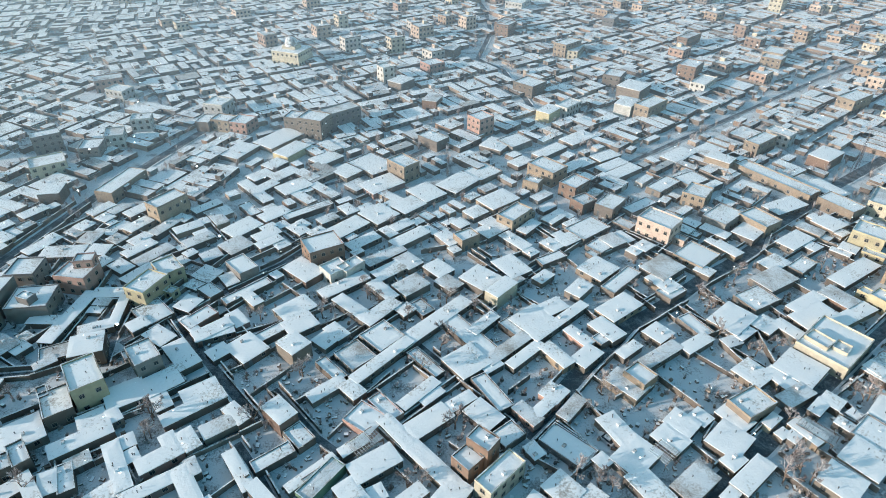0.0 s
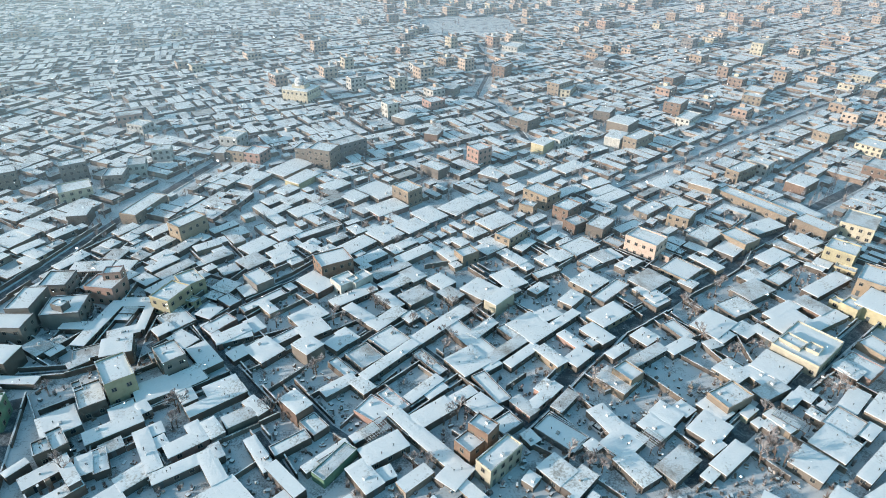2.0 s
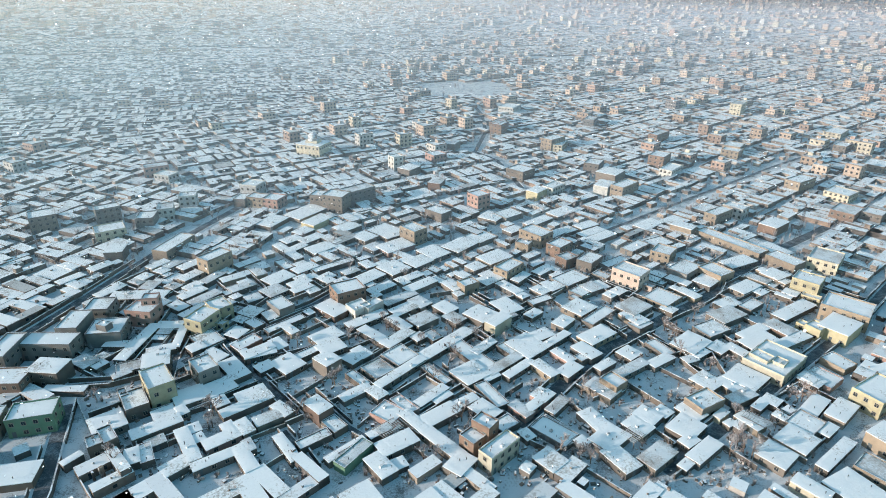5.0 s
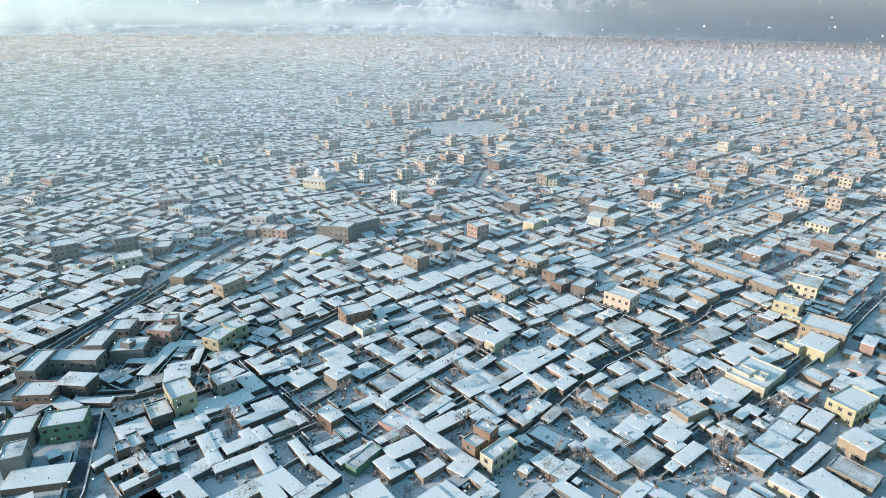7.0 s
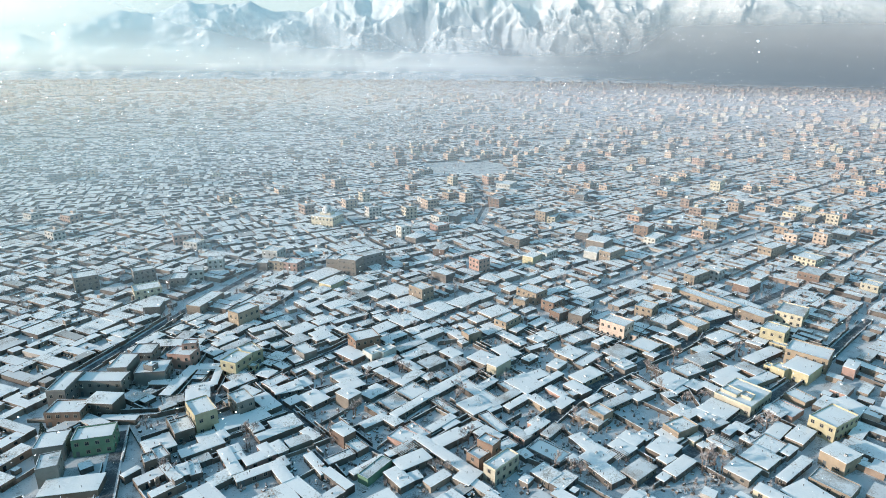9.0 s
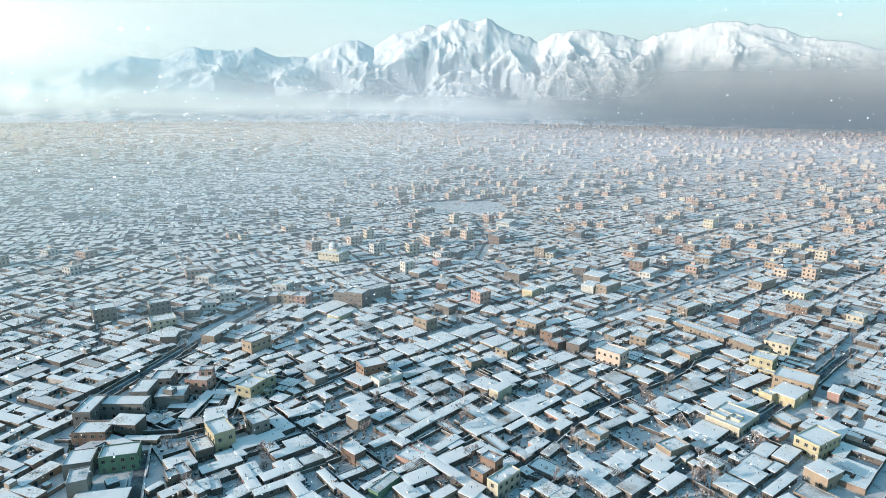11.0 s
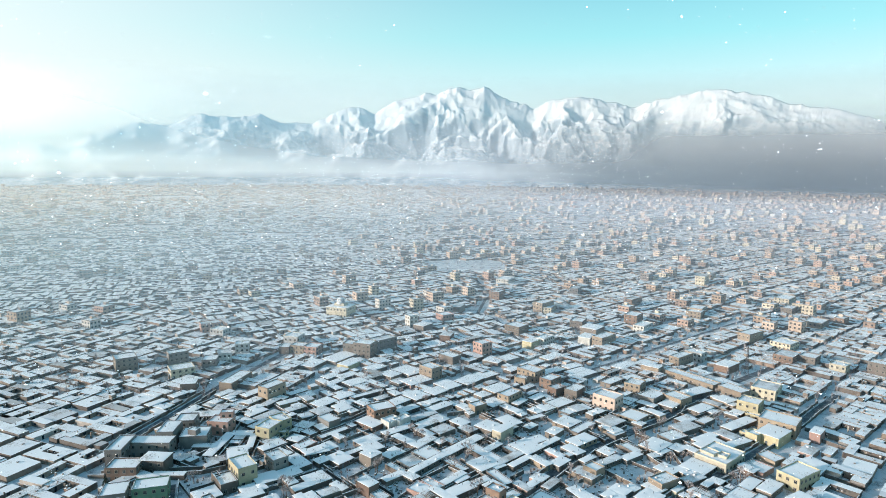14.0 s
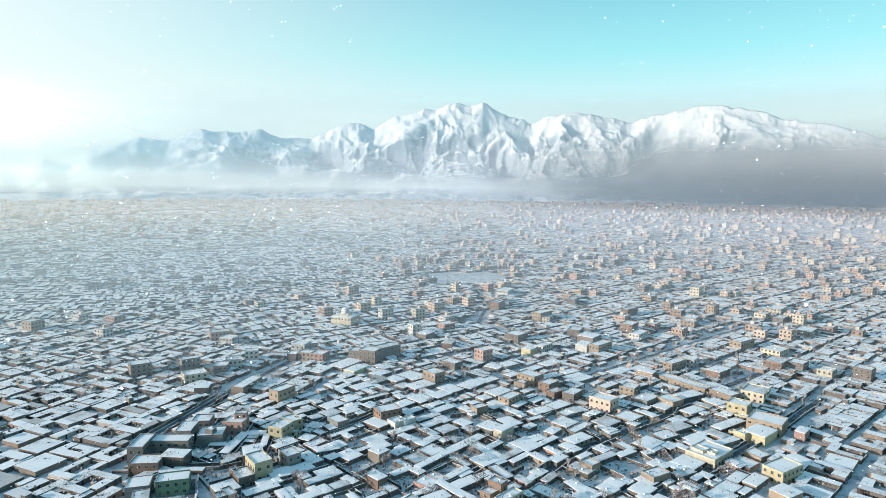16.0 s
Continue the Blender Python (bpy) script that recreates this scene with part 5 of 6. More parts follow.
house("tan", 1, (127.5, 214.7, 35, 12.5, 6.2, 2.6))
house("green", 2, (-107.1, 131.5, 16, 11.2, 7.2, 6.2))
house("grey", 1, (-118.5, 128.1, 16, 8.0, 8.4, 5.7))
house("grey", 1, (-112.3, 116.6, 23, 5.2, 7.2, 6.6))
house("mud", 1, (-102.9, 111.2, 102, 7.0, 15.2, 2.8))
house("brick", 2, (-124.6, 146.7, 4, 11.1, 7.9, 5.7))
house("mud", 1, (-107.2, 145.6, 90, 2.4, 11.9, 2.4))
house("mud", 1, (-88.9, 116.8, 56, 4.6, 1.6, 3.2))
house("rose", 2, (82.2, 219.7, 137, 11.7, 8.8, 7.4))
house("yellow", 2, (151.7, 214.2, 137, 9.4, 9.0, 7.1))
house("white", 3, (-101.9, 322.0, 165, 9.8, 9.9, 7.6))
house("ochre", 2, (-94.6, 306.1, 164, 9.2, 7.1, 5.7))
house("pink", 2, (-85.6, 304.8, 163, 9.2, 9.3, 5.7))
house("tan", 1, (-103.1, 306.8, 171, 6.0, 8.8, 4.8))
house("tan", 3, (-51.2, 300.6, 160, 11.4, 9.9, 9.5), (-60.9, 305.9, 167, 8.0, 8.3, 7.6))
house("grey", 3, (-41.4, 311.4, 42, 17.0, 8.2, 9.0))
house("yellow", 1, (-57.5, 279.0, 149, 7.9, 13.9, 3.6))
house("ochre", 3, (-90.4, 227.6, 147, 6.7, 11.8, 8.1))
house("ochre", 3, (-8.6, 260.7, 135, 9.9, 7.7, 7.6))
house("tan", 1, (2.8, 290.5, 138, 11.1, 7.6, 4.8))
house("tan", 1, (-16.3, 363.5, 145, 8.9, 11.2, 4.8))
house("brick", 1, (1.3, 336.8, 161, 7.1, 9.2, 4.8))
house("tan", 1, (10.9, 422.4, 158, 7.9, 12.2, 5.7))
house("ochre", 2, (49.1, 260.7, 134, 12.4, 8.9, 6.6), (42.4, 251.4, 149, 6.0, 4.6, 4.8))
house("brick", 2, (58.1, 248.7, 136, 7.0, 9.7, 5.7))
house("white", 2, (68.8, 330.2, 138, 6.6, 12.7, 5.7))
house("yellow", 1, (58.3, 323.8, 141, 6.9, 10.9, 4.8))
house("mud", 2, (52.8, 358.5, 137, 12.3, 12.2, 6.6))
house("ochre", 3, (84.0, 428.2, 135, 8.7, 16.3, 8.5))
house("cream", 2, (88.1, 426.6, 156, 8.4, 16.9, 5.1))
house("brick", 3, (48.3, 477.5, 148, 7.8, 14.7, 8.5))
house("tan", 2, (101.6, 374.5, 151, 9.1, 12.2, 6.6))
house("tan", 1, (108.0, 357.1, 141, 12.4, 14.0, 5.7))
house("ochre", 2, (109.0, 328.5, 133, 7.4, 16.8, 7.6))
house("white", 1, (98.4, 332.7, 147, 8.0, 12.4, 5.7))
house("brick", 3, (147.8, 387.5, 143, 9.6, 14.5, 8.5))
house("brick", 2, (166.0, 446.0, 135, 6.4, 18.9, 8.5))
house("ochre", 2, (211.9, 421.8, 143, 11.2, 14.8, 6.6))
house("white", 2, (148.7, 367.4, 139, 7.7, 16.6, 5.7))
house("ochre", 2, (146.6, 289.1, 128, 6.0, 15.9, 6.6))
house("ochre", 2, (140.3, 258.6, 124, 32.0, 7.3, 3.6))
house("ochre", 2, (103.3, 242.7, 143, 8.0, 9.7, 5.7))
house("ochre", 1, (123.1, 273.0, 138, 10.0, 6.9, 4.8))
house("tan", 1, (93.8, 252.8, 132, 5.9, 13.7, 3.2))
house("tan", 1, (69.0, 235.2, 141, 6.7, 10.4, 4.8))
house("ochre", 3, (216.0, 340.9, 125, 8.3, 18.2, 7.6))
house("cream", 2, (231.9, 326.3, 128, 12.8, 13.7, 5.1))
house("brick", 2, (215.2, 293.9, 133, 10.8, 15.7, 6.6))
house("brick", 1, (169.7, 277.7, 129, 8.2, 14.0, 4.8))
house("ochre", 1, (154.5, 236.9, 122, 13.0, 8.0, 4.8))
house("cream", 2, (172.2, 237.3, 139, 11.3, 14.6, 6.2))
house("ochre", 1, (144.2, 224.7, 121, 7.9, 8.7, 3.6))
house("ochre", 2, (155.3, 193.9, 139, 15.1, 12.4, 6.6))
house("yellow", 1, (146.2, 182.7, 129, 9.4, 13.1, 4.8))
house("yellow", 2, (135.3, 145.1, 121, 8.3, 14.0, 6.2))
house("ochre", 1, (135.0, 163.8, 119, 7.7, 6.6, 3.0))
house("pink", 1, (125.2, 155.6, 126, 8.4, 8.3, 2.6))
house("tan", 1, (121.3, 139.1, 130, 5.0, 10.9, 3.2))
house("ochre", 1, (126.2, 126.5, 120, 7.3, 8.6, 4.8))
house("ochre", 1, (118.0, 115.7, 129, 10.7, 7.6, 3.2))
house("mud", 1, (109.9, 122.1, 37, 16.8, 2.7, 2.5))
house("tan", 1, (107.8, 109.7, 28, 10.3, 11.1, 2.5))
house("cream", 1, (96.7, 110.1, 40, 4.1, 8.0, 3.2))
house("pink", 1, (166.7, 184.0, 135, 3.9, 8.4, 4.8))
house("pink", 1, (154.3, 169.6, 131, 5.1, 9.2, 2.8))
house("tan", 1, (150.9, 159.1, 22, 5.5, 8.1, 2.6))
house("mud", 1, (-115.1, 151.9, 176, 9.6, 6.9, 5.7))
house("grey", 1, (-122.6, 165.5, 1, 15.9, 6.7, 6.6))
house("grey", 2, (-133.4, 160.3, 4, 6.0, 13.4, 7.6))
house("grey", 1, (-120.3, 175.8, 94, 11.2, 6.6, 7.6))
house("tan", 3, (-188.8, 270.2, 36, 11.0, 10.5, 8.5))
house("grey", 3, (-162.4, 280.3, 36, 10.7, 6.5, 8.5))
house("cream", 2, (-151.7, 260.7, 34, 12.5, 10.0, 5.7))
house("pink", 3, (-171.8, 356.7, 30, 13.4, 8.8, 6.6))
house("ochre", 1, (-115.6, 246.3, 166, 7.1, 19.5, 4.8))
house("white", 3, (-129.4, 299.6, 14, 8.2, 6.9, 8.5))
house("white", 2, (-136.2, 286.8, 20, 7.4, 9.1, 6.6))
house("grey", 2, (-140.3, 274.6, 11, 7.9, 9.4, 6.6))
house("tan", 1, (-138.0, 238.9, 10, 7.1, 8.0, 4.8))
house("white", 3, (466.5, 1291.7, 80, 37.0, 16.8, 19.0))
house("grey", 3, (482.1, 1262.4, 76, 21.4, 14.5, 17.1))
house("cream", 3, (272.7, 553.8, 142, 8.9, 18.6, 10.4))
house("grey", 3, (126.0, 496.2, 154, 7.9, 15.0, 7.6))
house("brick", 3, (48.9, 471.8, 150, 8.8, 13.6, 8.5))
house("cream", 2, (314.6, 472.1, 135, 11.9, 21.9, 5.1))
house("tan", 2, (293.4, 428.0, 133, 7.9, 14.1, 5.7))
house("ochre", 2, (286.1, 379.2, 134, 11.7, 19.0, 6.6))
house("white", 2, (64.3, 548.0, 151, 13.5, 18.2, 6.6))
house("tan", 3, (187.9, 1858.5, 94, 26.0, 10.8, 13.3))
house("ochre", 2, (206.8, 412.1, 141, 11.1, 12.0, 5.7))
OPEN_YARDS = [(75, 153, 12), (-4, 152, 8), (-18, 139, 9), (-23, 147, 5), (-44, 156, 6), (36, 158, 5), (56, 143, 6), (-40, 185, 6), (-15, 185, 5), (88, 130, 7), (100, 195, 5), (95, 170, 5), (115, 151, 8), (80, 219, 9), (5, 210, 5), (-96, 140, 6), (-65, 142, 5), (-30, 131, 6), (1, 122, 6), (9, 164, 5), (20, 168, 5), (26, 150, 6), (44, 136, 6), (-41, 122, 5), (22, 214, 7), (83, 193, 6)]
HALL = (-84.1, 405.1, 160, 18.0, 16.0, 8.5)
BARS.append(HALL)
index_bars()
infill(50)
add_wings(70)

for n, (wide, points) in enumerate(STREETS):
    lay_street(n, wide, points, 0.03 + 0.006 * n)
join_yards(200)
for n, points in enumerate(RUNS):
    wall_run(points, 1.6 + 0.3 * math.sin(n * 2.3), 0.30, n)
for n, (tint, floors, bars) in enumerate(PLOTS):
    raise_house(n, tint, floors, bars)

TREES = [bare_tree(s, h) for s, h in ((3, 6.5), (8, 5.0), (14, 7.5), (21, 4.2))]
TREE_PLACES = [(-61.7, 138.7), (-58.3, 131.4), (-27.5, 151.2), (-13.6, 182.1), (-10.9, 180.9), (-28.2, 132.2), (36.4, 219.5), (46.7, 197.6), (47.9, 146.8), (49.1, 144.1), (42.0, 121.3), (45.1, 122.0), (48.7, 124.2), (-78.3, 117.0), (32.3, 164.4), (93.1, 147.7), (143.9, 217.8), (127.3, 200.9), (129.8, 197.9), (99.1, 193.7), (104.1, 193.0), (87.4, 125.5), (87.8, 122.0), (114.2, 155.8), (115.6, 146.2), (90.3, 138.4), (7.6, 161.7), (10.8, 184.0), (9.1, 180.8), (16.4, 173.4), (0.9, 120.4), (4.0, 119.1), (11.3, 135.4), (13.5, 136.6), (2.6, 136.9), (-48.4, 177.5), (85.7, 185.6), (87.6, 180.3), (84.6, 167.7), (20.1, 168.0)]
TREE_PLACES_MORE = [(28.3, 181.2), (-10.0, 222.0), (-10.4, 214.8), (44.6, 201.5), (62.9, 190.1), (66.5, 189.3), (80.2, 221.7), (83.3, 217.1), (-35.6, 135.8), (-23.6, 176.8), (-96.5, 142.4), (114.8, 142.6), (112.2, 145.3), (86.3, 127.0), (87.4, 163.7), (51.2, 146.0), (26.9, 174.1), (-9.7, 129.1), (95.1, 204.9)]
TREE_YARDS = [(-59.3, 130.9), (-59.9, 136.6), (-32.5, 134.3), (-28.3, 151.6), (-16.6, 186.8), (-26.3, 173.6), (-18.1, 172.5), (-14.5, 182.8), (37.1, 166.6), (45.1, 140.6), (37.2, 122.0), (41.7, 120.3), (44.5, 119.4), (51.4, 147.4), (50.9, 123.6), (7.6, 161.2), (9.1, 165.6), (18.6, 133.1), (71.4, 189.6), (85.1, 184.4), (82.3, 164.8), (86.6, 124.2), (82.0, 122.1), (85.3, 126.6), (92.1, 160.7), (97.9, 162.9), (129.2, 199.7), (70.8, 165.0), (66.8, 164.5), (17.2, 177.0), (-2.1, 172.9), (2.6, 153.2), (-4.3, 140.1), (-47.5, 174.4), (-43.6, 172.0), (26.8, 164.2), (46.0, 177.6), (101.8, 196.6), (114.4, 157.3), (113.7, 145.7)]
rnd = random.Random(5)
for n, (x, y) in enumerate([p for p in TREE_PLACES + TREE_PLACES_MORE + TREE_YARDS if not inside_bar(*p, 0.6)]):
    size = rnd.uniform(0.9, 1.2)
    m = pose(x, y, 0, 0, 0, rnd.uniform(0, 360)) @ Matrix.Scale(size, 4)
    if n < len(TREES):
        TREES[n].matrix_world = m
    else:
        copy_thing(TREES[n % len(TREES)], pose(x, y, 0, 0, 0, rnd.uniform(0, 360)))

prayer_hall(*HALL)
lattice_mast(176.0, 266.5, 19.0)
conifer(-123.9, 132.0, 9.0)
pergola(-9.1, 129.7, 43, 7.0, 4.5)
pergola(57.6, 128.0, 40, 5.0, 4.5)
pergola(95.1, 134.5, -48, 8.0, 4.0)
pergola(-17.2, 121.4, 42, 8.0, 3.0)
parked_car(46.1, 132.7, -50)
parked_car(114.7, 151.4, 130)
clutter(9, 1500)


# ---- the spread of the city: quarters with their own street directions ----
QUARTERS = [(20, 190, 43), (170, 330, 40), (-190, 250, 66), (-60, 420, 35), (330, 640, 38), (-330, 620, 20), (60, 800, 28), (520, 1150, 35), (-250, 1150, 12),
            (150, 1700, 22), (-900, 1500, 8), (1100, 1900, 30), (-300, 2500, 5), (900, 2900, 18), (-1700, 2700, -4), (2100, 3000, 25), (-700, 3400, 2)]
OPEN_FIELDS = [(28, 664, 52, 44), (-1050, 1880, 150, 60), (-970, 2200, 130, 90), (-570, 875, 60, 22), (-640, 800, 50, 16), (-316, 990, 90, 18), (-578, 1100, 40, 30), (197, 928, 60, 18), (890, 1390, 60, 36), (-1500, 2700, 420, 60)]
BLOCKS = []              # taller houses that stand singly among the low plots


def nearest_quarter(x, y):
    best = second = 1e9
    k = 0
    for n, (qx, qy, _) in enumerate(QUARTERS):
        r = math.hypot(x - qx, y - qy)
        if r < best:
            best, second, k = r, best, n
        elif r < second:
            second = r
    return k, second - best


def in_view(x, y):
    return y > 96 and abs(x) < 0.80 * (y + 90) + 40 and math.hypot(x, y) < 3900


def free(x, y):
    for fx, fy, a, b in OPEN_FIELDS:
        if abs(x - fx) < a and abs(y - fy) < b:
            return False
    if surveyed(x, y) or inside_bar(x, y, 3.0):
        return False
    return y > 1200 or not on_street(x, y, 5.0)


def spread():
    rnd = random.Random(11)
    near, mid, far = Boxes(), Boxes(), Boxes()
    for q, (qx, qy, ang) in enumerate(QUARTERS):
        a = radians(ang)
        c, s = math.cos(a), math.sin(a)
        dist = math.hypot(qx, qy)
        big = 0.78 if dist < 600 else 0.80 if dist < 1300 else 1.0 if dist < 2200 else 1.4
        reach = 320 if dist < 500 else 520 if dist < 1300 else 1300
        v, row = -reach, 0
        while v < reach:
            depth = rnd.uniform(15, 23) * big
            u, count = -reach + rnd.uniform(0, 20), rnd.randint(4, 9)
            while u < reach:
                wide = rnd.uniform(12, 22) * big
                mu, mv = u + wide / 2, v + depth / 2
                x, y = qx + c * mu - s * mv, qy + s * mu + c * mv
                if in_view(x, y) and free(x, y):
                    k, gap = nearest_quarter(x, y)
                    if k == q and gap > 4:
                        d = math.hypot(x, y + 30)
                        lot(near if d < 520 else mid if d < 1300 else far, rnd, x, y, a, wide - 0.3, depth - 0.3, d)
                u += wide
                count -= 1
                if count == 0:
                    u += rnd.uniform(2.5, 5)
                    count = rnd.randint(4, 9)
            v += depth
            row += 1
            if row % 2 == 0:
                v += rnd.uniform(2.5, 4.5)
    pack(near, mid)
    for name, bx, words in (("low_houses", near, "flat-roofed courtyard houses under snow"), ("low_houses", mid, "snowy flat roofs of a dense quarter"),
                            ("low_houses", far, "distant snowy roofs fading into mist")):
        tagged(new(name, bx.mesh(name, [M_ROOFS, M_WALLS_FAR if bx is far else M_WALLS, M_GLASS, M_FACADES])), words, "houses", kind="stuff")


def pack(near, mid):
    """Rooms and sheds squeezed into what the plots leave free, as the lanes and yards have grown."""
    rnd = random.Random(23)
    X0, Y0 = -620, 96
    taken = np.zeros((1300, 640), dtype=bool)

    def spots(x, y, a, w, d, grow):
        nu, nv = int((w + 2 * grow) / 0.8) + 2, int((d + 2 * grow) / 0.8) + 2
        u, v = np.meshgrid(np.linspace(-w / 2 - grow, w / 2 + grow, nu), np.linspace(-d / 2 - grow, d / 2 + grow, nv))
        c, s = math.cos(a), math.sin(a)
        i = np.clip((x + c * u - s * v - X0).astype(int), 0, 1299)
        j = np.clip((y + s * u + c * v - Y0).astype(int), 0, 639)
        return i, j

    for x, y, a, hw, hd, z0, *_ in near.rows + mid.rows:
        if y < 735 and z0 < 0.5:
            i, j = spots(x, y, a, 2 * hw, 2 * hd, 0.0)
            taken[i, j] = True
    for x, y, yaw, w, d, h in BARS:
        if y < 735:
            i, j = spots(x, y, radians(yaw), w, d, 0.3)
            taken[i, j] = True
    for wide, pts in STREETS:
        for x, y in smooth_line(pts, 1.2):
            if y < 735:
                i, j = spots(x, y, 0.78, wide + 1, wide + 1, 0.0)
                taken[i, j] = True
    done = 0
    for _ in range(60000):
        y = 98 + 610 * rnd.random() ** 0.8
        x = rnd.uniform(-1, 1) * (0.78 * (y + 90) + 20)
        if not in_view(x, y) or surveyed(x, y) or any(abs(x - fx) < fa and abs(y - fy) < fb for fx, fy, fa, fb in OPEN_FIELDS):
            continue
        a = radians(QUARTERS[nearest_quarter(x, y)[0]][2]) + rnd.gauss(0, 0.06) + rnd.choice((0, math.pi / 2))
        w, d = rnd.uniform(3.5, 9.5), rnd.uniform(2.8, 4.6)
        i, j = spots(x, y, a, w, d, 0.25)
        if taken[i, j].any():
            continue
        i, j = spots(x, y, a, w, d, 0.5)
        taken[i, j] = True
        near.add(x, y, a, w, d, 0, rnd.uniform(1.6, 2.3))
        done += 1
        if done > 7000:
            break


def lot(bx, rnd, x, y, a, w, d, dist):
    """One walled plot: rooms along some sides of a yard, or a taller block."""
    a += rnd.gauss(0, 0.05)
    c, s = math.cos(a), math.sin(a)

    def put(u, v, bw, bd, z0, z1, side=1, top=0):
        bx.add(x + c * u - s * v, y + s * u + c * v, a, bw, bd, z0, z1, side, top)

    h = rnd.uniform(1.95, 2.5) if dist < 1300 else rnd.uniform(2.3, 3.4)
    r = rnd.random()
    hw, hd = w / 2, d / 2
    tall = y > 228 and r < (0.065 if x > -0.12 * y else 0.025) + ((0.05 if x > -0.2 * y else 0.03 if dist < 1000 else 0.09) if dist > 450 else 0)
    if tall:
        floors = rnd.choice((2, 2, 2, 3, 3, 5 if dist > 1300 else 2))
        bw, bd, hh = min(w, rnd.uniform(7, 12)), min(d, rnd.uniform(7, 11)), 2.9 * floors + 0.5
        if dist > 1300:
            bw, bd = bw * 1.3, bd * 1.3
        u, v = rnd.uniform(-1, 1) * max(0, w - bw) / 2, rnd.uniform(-1, 1) * max(0, d - bd) / 2
        if dist < 430:
            BLOCKS.append((rnd.choice(("ochre", "tan", "brick", "cream", "pink", "white", "ochre")), floors, (round(x + c * u - s * v, 1), round(y + s * u + c * v, 1), round(math.degrees(a)), bw - 0.4, bd - 0.4, hh)))
            return
        put(u, v, bw, bd, 0, hh, 3)
        put(u + bw * 0.28, v + bd * 0.2, 2.6, 3.0, hh, hh + 2.0, 3)
        if dist < 900:
            for k in (-1, 1):
                put(u, v + k * (bd / 2 - 0.12), bw, 0.24, hh, hh + 0.5)
                put(u + k * (bw / 2 - 0.12), v, 0.24, bd - 0.5, hh, hh + 0.5)
        if dist < 1500:
            for fl in range(floors):
                z = 0.9 + 2.9 * fl
                nu, nv = max(1, int(bw // 2.7)), max(1, int(bd // 2.7))
                for k in range(nu):
                    put(u - bw / 2 + (k + 0.5) * bw / nu, v - bd / 2, 1.2, 0.14, z, z + 1.3, 2, 2)
                for k in range(nv):
                    put(u - bw / 2, v - bd / 2 + (k + 0.5) * bd / nv, 0.14, 1.2, z, z + 1.3, 2, 2)
        put(-hw + 0.2, 0, 0.3, d, 0, 2.0)
        put(0, hd - 0.2, w, 0.3, 0, 2.0)
        return
    if r < 0.17:
        put(rnd.uniform(-.08, .08) * w, rnd.uniform(-.08, .08) * d, w * 0.8, d * 0.78, 0, h)
        put(rnd.uniform(-.3, .3) * w, rnd.uniform(-.3, .3) * d, 0.7, 0.7, h, h + 0.5)
        return
    t = rnd.uniform(3.6, 5.4) * (1 if dist < 1300 else 1.4)
    sides = rnd.sample((0, 1, 2, 3), rnd.choice((2, 3, 3, 3, 4)))
    for k in sides:
        hh = h + rnd.choice((0, 0, 0.05, 0.3, -0.2))
        tt = min(t * rnd.uniform(0.8, 1.2), (d if k < 2 else w) * 0.46)
        ln = rnd.uniform(0.7, 1.0)
        e = rnd.choice((-1, 1))
        if k == 0:
            put((ln - 1) * hw * e, -hd + tt / 2, w * ln, tt, 0, hh)
        elif k == 1:
            put((ln - 1) * hw * e, hd - tt / 2, w * ln, tt, 0, hh + 0.05)
        elif k == 2:
            put(-hw + tt / 2, (ln - 1) * hd * e, tt, d * ln, 0, hh + 0.1)
        else:
            put(hw - tt / 2, (ln - 1) * hd * e, tt, d * ln, 0, hh + 0.14)
        if dist < 420:
            # a window and a door towards the yard, a flue on the roof
            if k == 1:
                put((ln - 1) * hw * e + 0.2 * w * ln, hd - tt, 1.1, 0.12, 0.8, 1.9, 2, 2)
                put((ln - 1) * hw * e - 0.2 * w * ln, hd - tt, 0.9, 0.12, 0.02, 1.9, 2, 2)
            elif k == 3:
                put(hw - tt, (ln - 1) * hd * e + 0.2 * d * ln, 0.12, 1.1, 0.8, 1.9, 2, 2)
            elif k == 0:
                put((ln - 1) * hw * e, -hd, 1.0, 0.12, 0.9, 1.8, 2, 2)
            put((ln - 1) * hw * e * (k < 2), (ln - 1) * hd * e * (k > 1) + (-hd + tt / 2 if k == 0 else hd - tt / 2 if k == 1 else 0), 0.4, 0.4, hh, hh + 0.6)
    wh = rnd.uniform(1.3, 1.8)
    if dist < 1900:
        for k, (u, v, bw, bd) in enumerate(((0, -hd + 0.15, w, 0.3), (0, hd - 0.15, w, 0.3), (-hw + 0.15, 0, 0.3, d), (hw - 0.15, 0, 0.3, d))):
            if k not in sides:
                put(u, v, bw, bd, 0, wh)
        for _ in range(rnd.choice((0, 1, 2, 3)) if dist < 560 else 0):
            put(rnd.uniform(-.42, .42) * w, rnd.uniform(-.42, .42) * d, rnd.uniform(0.4, 1.1), rnd.uniform(0.4, 0.9), 0, h + rnd.uniform(0.2, 0.9), 1, rnd.choice((0, 1)))
        if dist < 700 and rnd.random() < 0.6:
            put(rnd.uniform(-.3, .3) * w, rnd.uniform(-.3, .3) * d, rnd.uniform(1.2, 2.6), rnd.uniform(1.2, 2.2), 0, rnd.uniform(1.2, 2.2))
    if rnd.random() < 0.16 and dist < 1300:
        put((-1 if 2 in sides else 1) * (hw - 1.6), (-1 if 0 in sides else 1) * (hd - 1.6), 2.6, 2.4, 0, h + 1.9)


spread()
for n, (tint, floors, bar) in enumerate(BLOCKS):
    raise_house(2000 + n, tint, floors, (bar,))


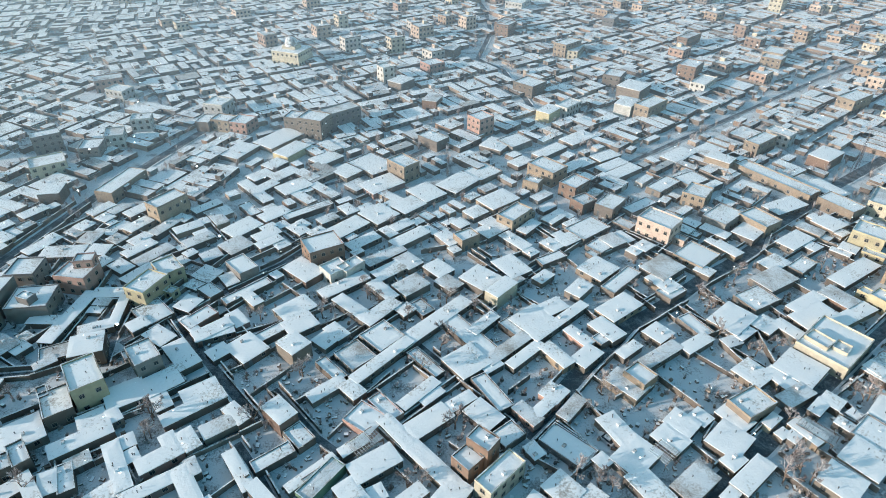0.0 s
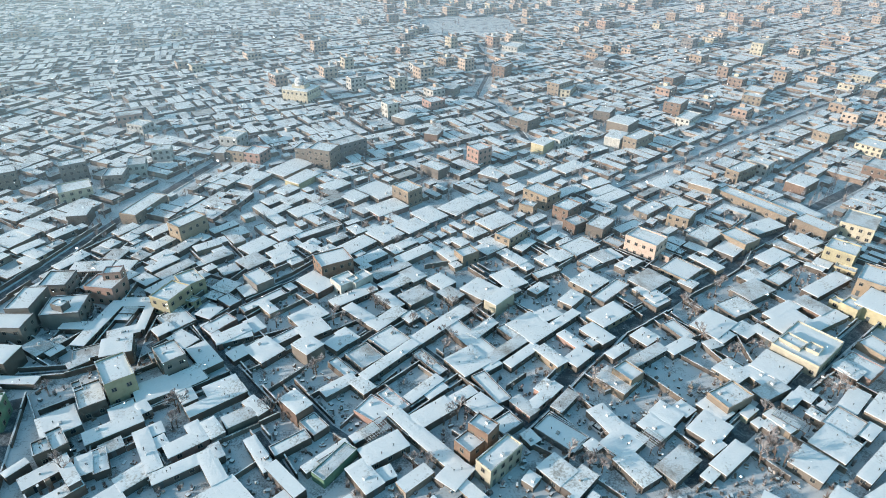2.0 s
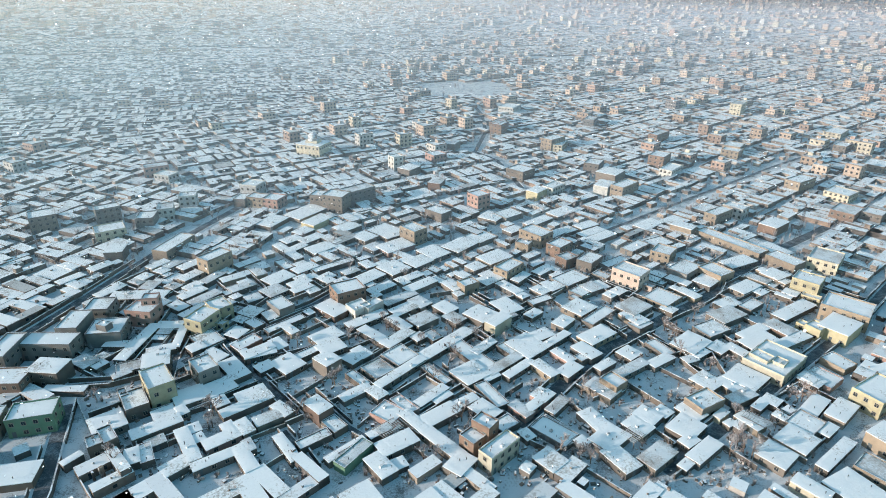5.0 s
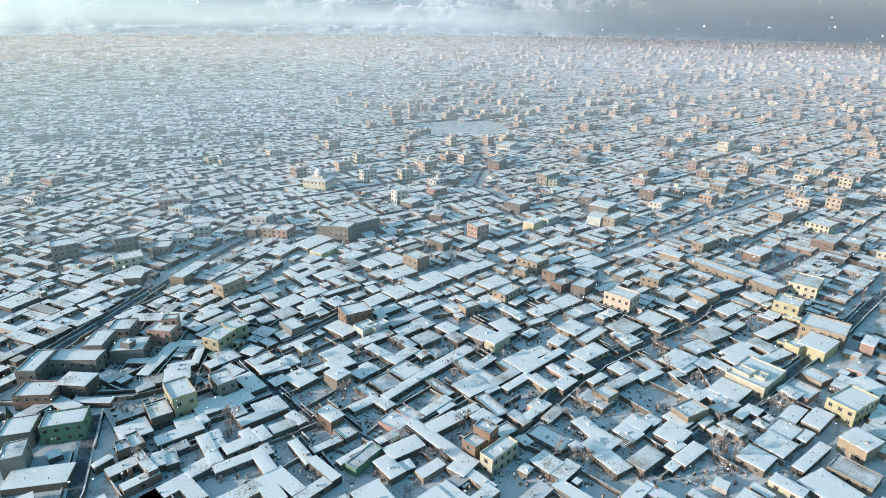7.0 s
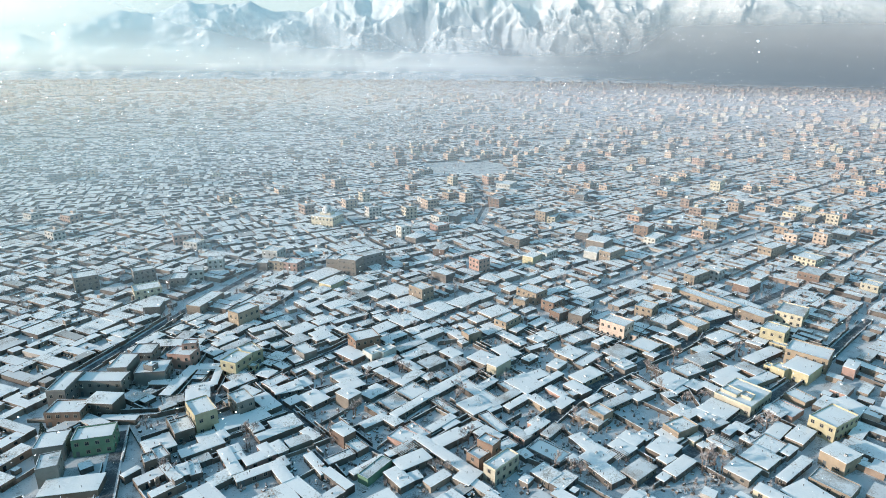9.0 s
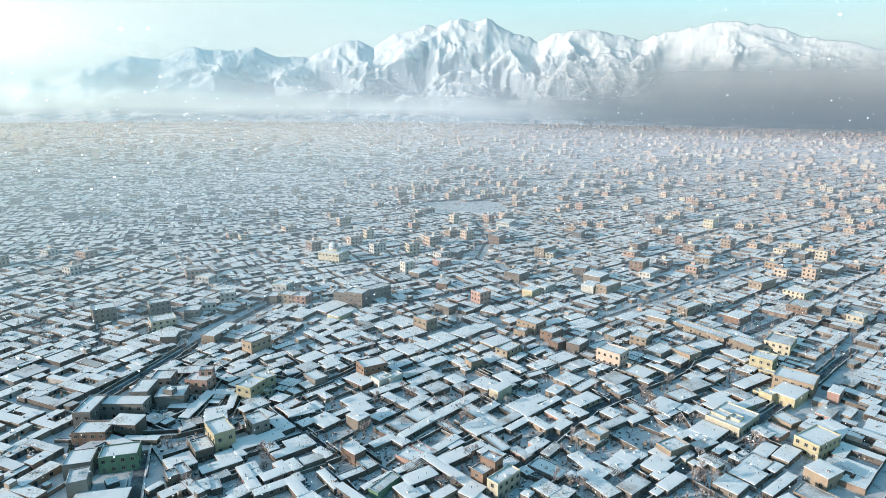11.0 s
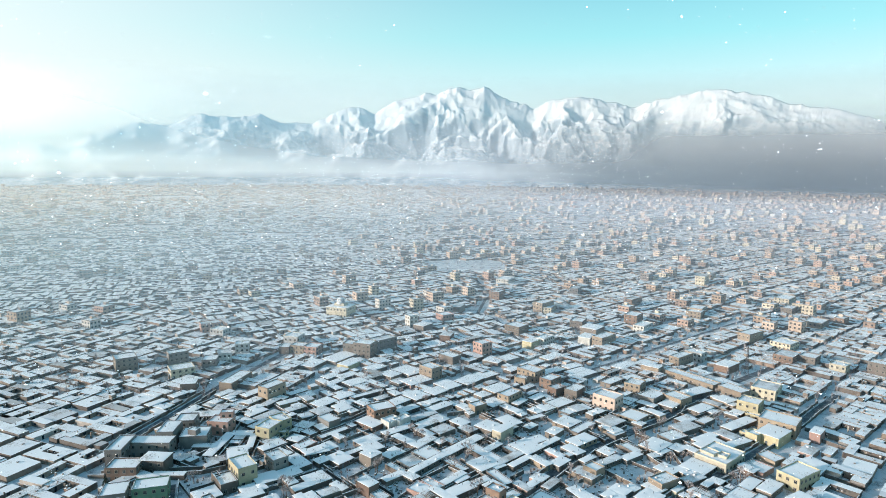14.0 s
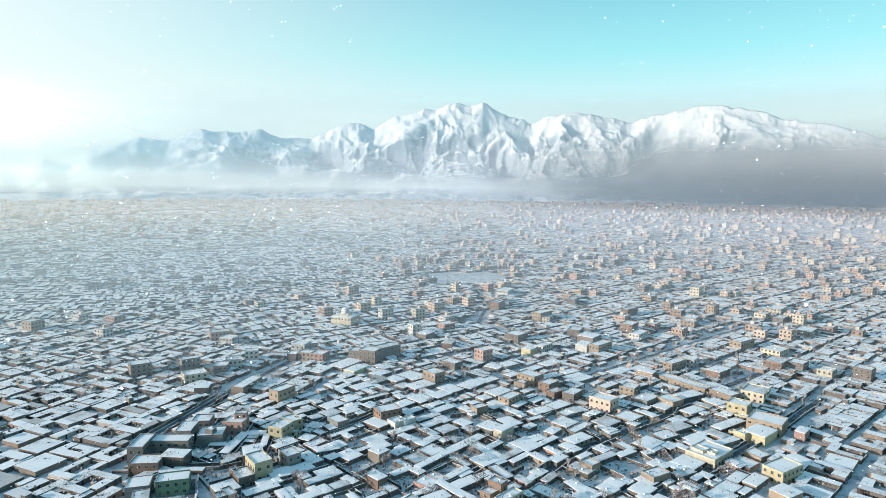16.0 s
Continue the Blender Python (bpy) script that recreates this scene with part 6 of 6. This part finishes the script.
def far_scrub():
    rnd = random.Random(41)
    spots = []
    while len(spots) < 2600:
        y = 225 + 600 * rnd.random() ** 1.3
        x = rnd.uniform(-0.75, 0.75) * (y + 60)
        if not inside_bar(x, y, 1.0):
            spots.append((x, y))
    scrub("bare_trees", spots, 42, 5.0, 46, "leafless trees among the houses")


far_scrub()


# ---- falling snow: flakes hanging in the air along the flight ----
def flake_material():
    """Loose ice crystals: full diffuse and full translucent white summed, an added brightness beyond the light
    received.
    """
    m = bpy.data.materials.new("snowflake")
    m.use_nodes = True
    nt = m.node_tree
    nt.nodes.clear()
    a, b = nt.nodes.new("ShaderNodeBsdfDiffuse"), nt.nodes.new("ShaderNodeBsdfTranslucent")
    a.inputs[0].default_value = b.inputs[0].default_value = (0.93, 0.94, 0.95, 1)
    both, end = nt.nodes.new("ShaderNodeAddShader"), nt.nodes.new("ShaderNodeOutputMaterial")
    nt.links.new(a.outputs[0], both.inputs[0])
    nt.links.new(b.outputs[0], both.inputs[1])
    nt.links.new(both.outputs[0], end.inputs[0])
    return m


M_FLAKE = flake_material()


def snowfall(count):
    """Clotted flakes of a few facets, thicker on the sunward side of the flight."""
    rnd = random.Random(63)
    V, F = [], []
    for _ in range(count):
        y = rnd.uniform(-95, 70)
        along = (43 - y) / 132.6
        side = rnd.uniform(-28, 28)
        x, z = 8.2 - 13.4 * along + side, 117.5 + rnd.uniform(-18, 12)
        if abs(side) < 3.2:
            continue
        r = 0.010 + 0.020 * rnd.random() ** 2.2
        b = len(V)
        for dx, dy, dz in ((1, 0, 0), (-1, 0, 0), (0, 1, 0), (0, -1, 0), (0, 0, 1), (0, 0, -1)):
            V.append((x + dx * r * rnd.uniform(0.7, 1.5), y + dy * r * rnd.uniform(0.7, 1.3), z + dz * r * rnd.uniform(0.6, 1.1)))
        F += [(b + i, b + j, b + k) for i, j, k in ((0, 2, 4), (2, 1, 4), (1, 3, 4), (3, 0, 4), (2, 0, 5), (1, 2, 5), (3, 1, 5), (0, 3, 5))]
    me = mesh_from("snowfall", V, F, [M_FLAKE])
    me.polygons.foreach_set("use_smooth", np.ones(len(F), dtype=bool))
    tagged(new("snowfall", me), "loose white flakes falling through the cold air", "snow", kind="stuff")


snowfall(15000)
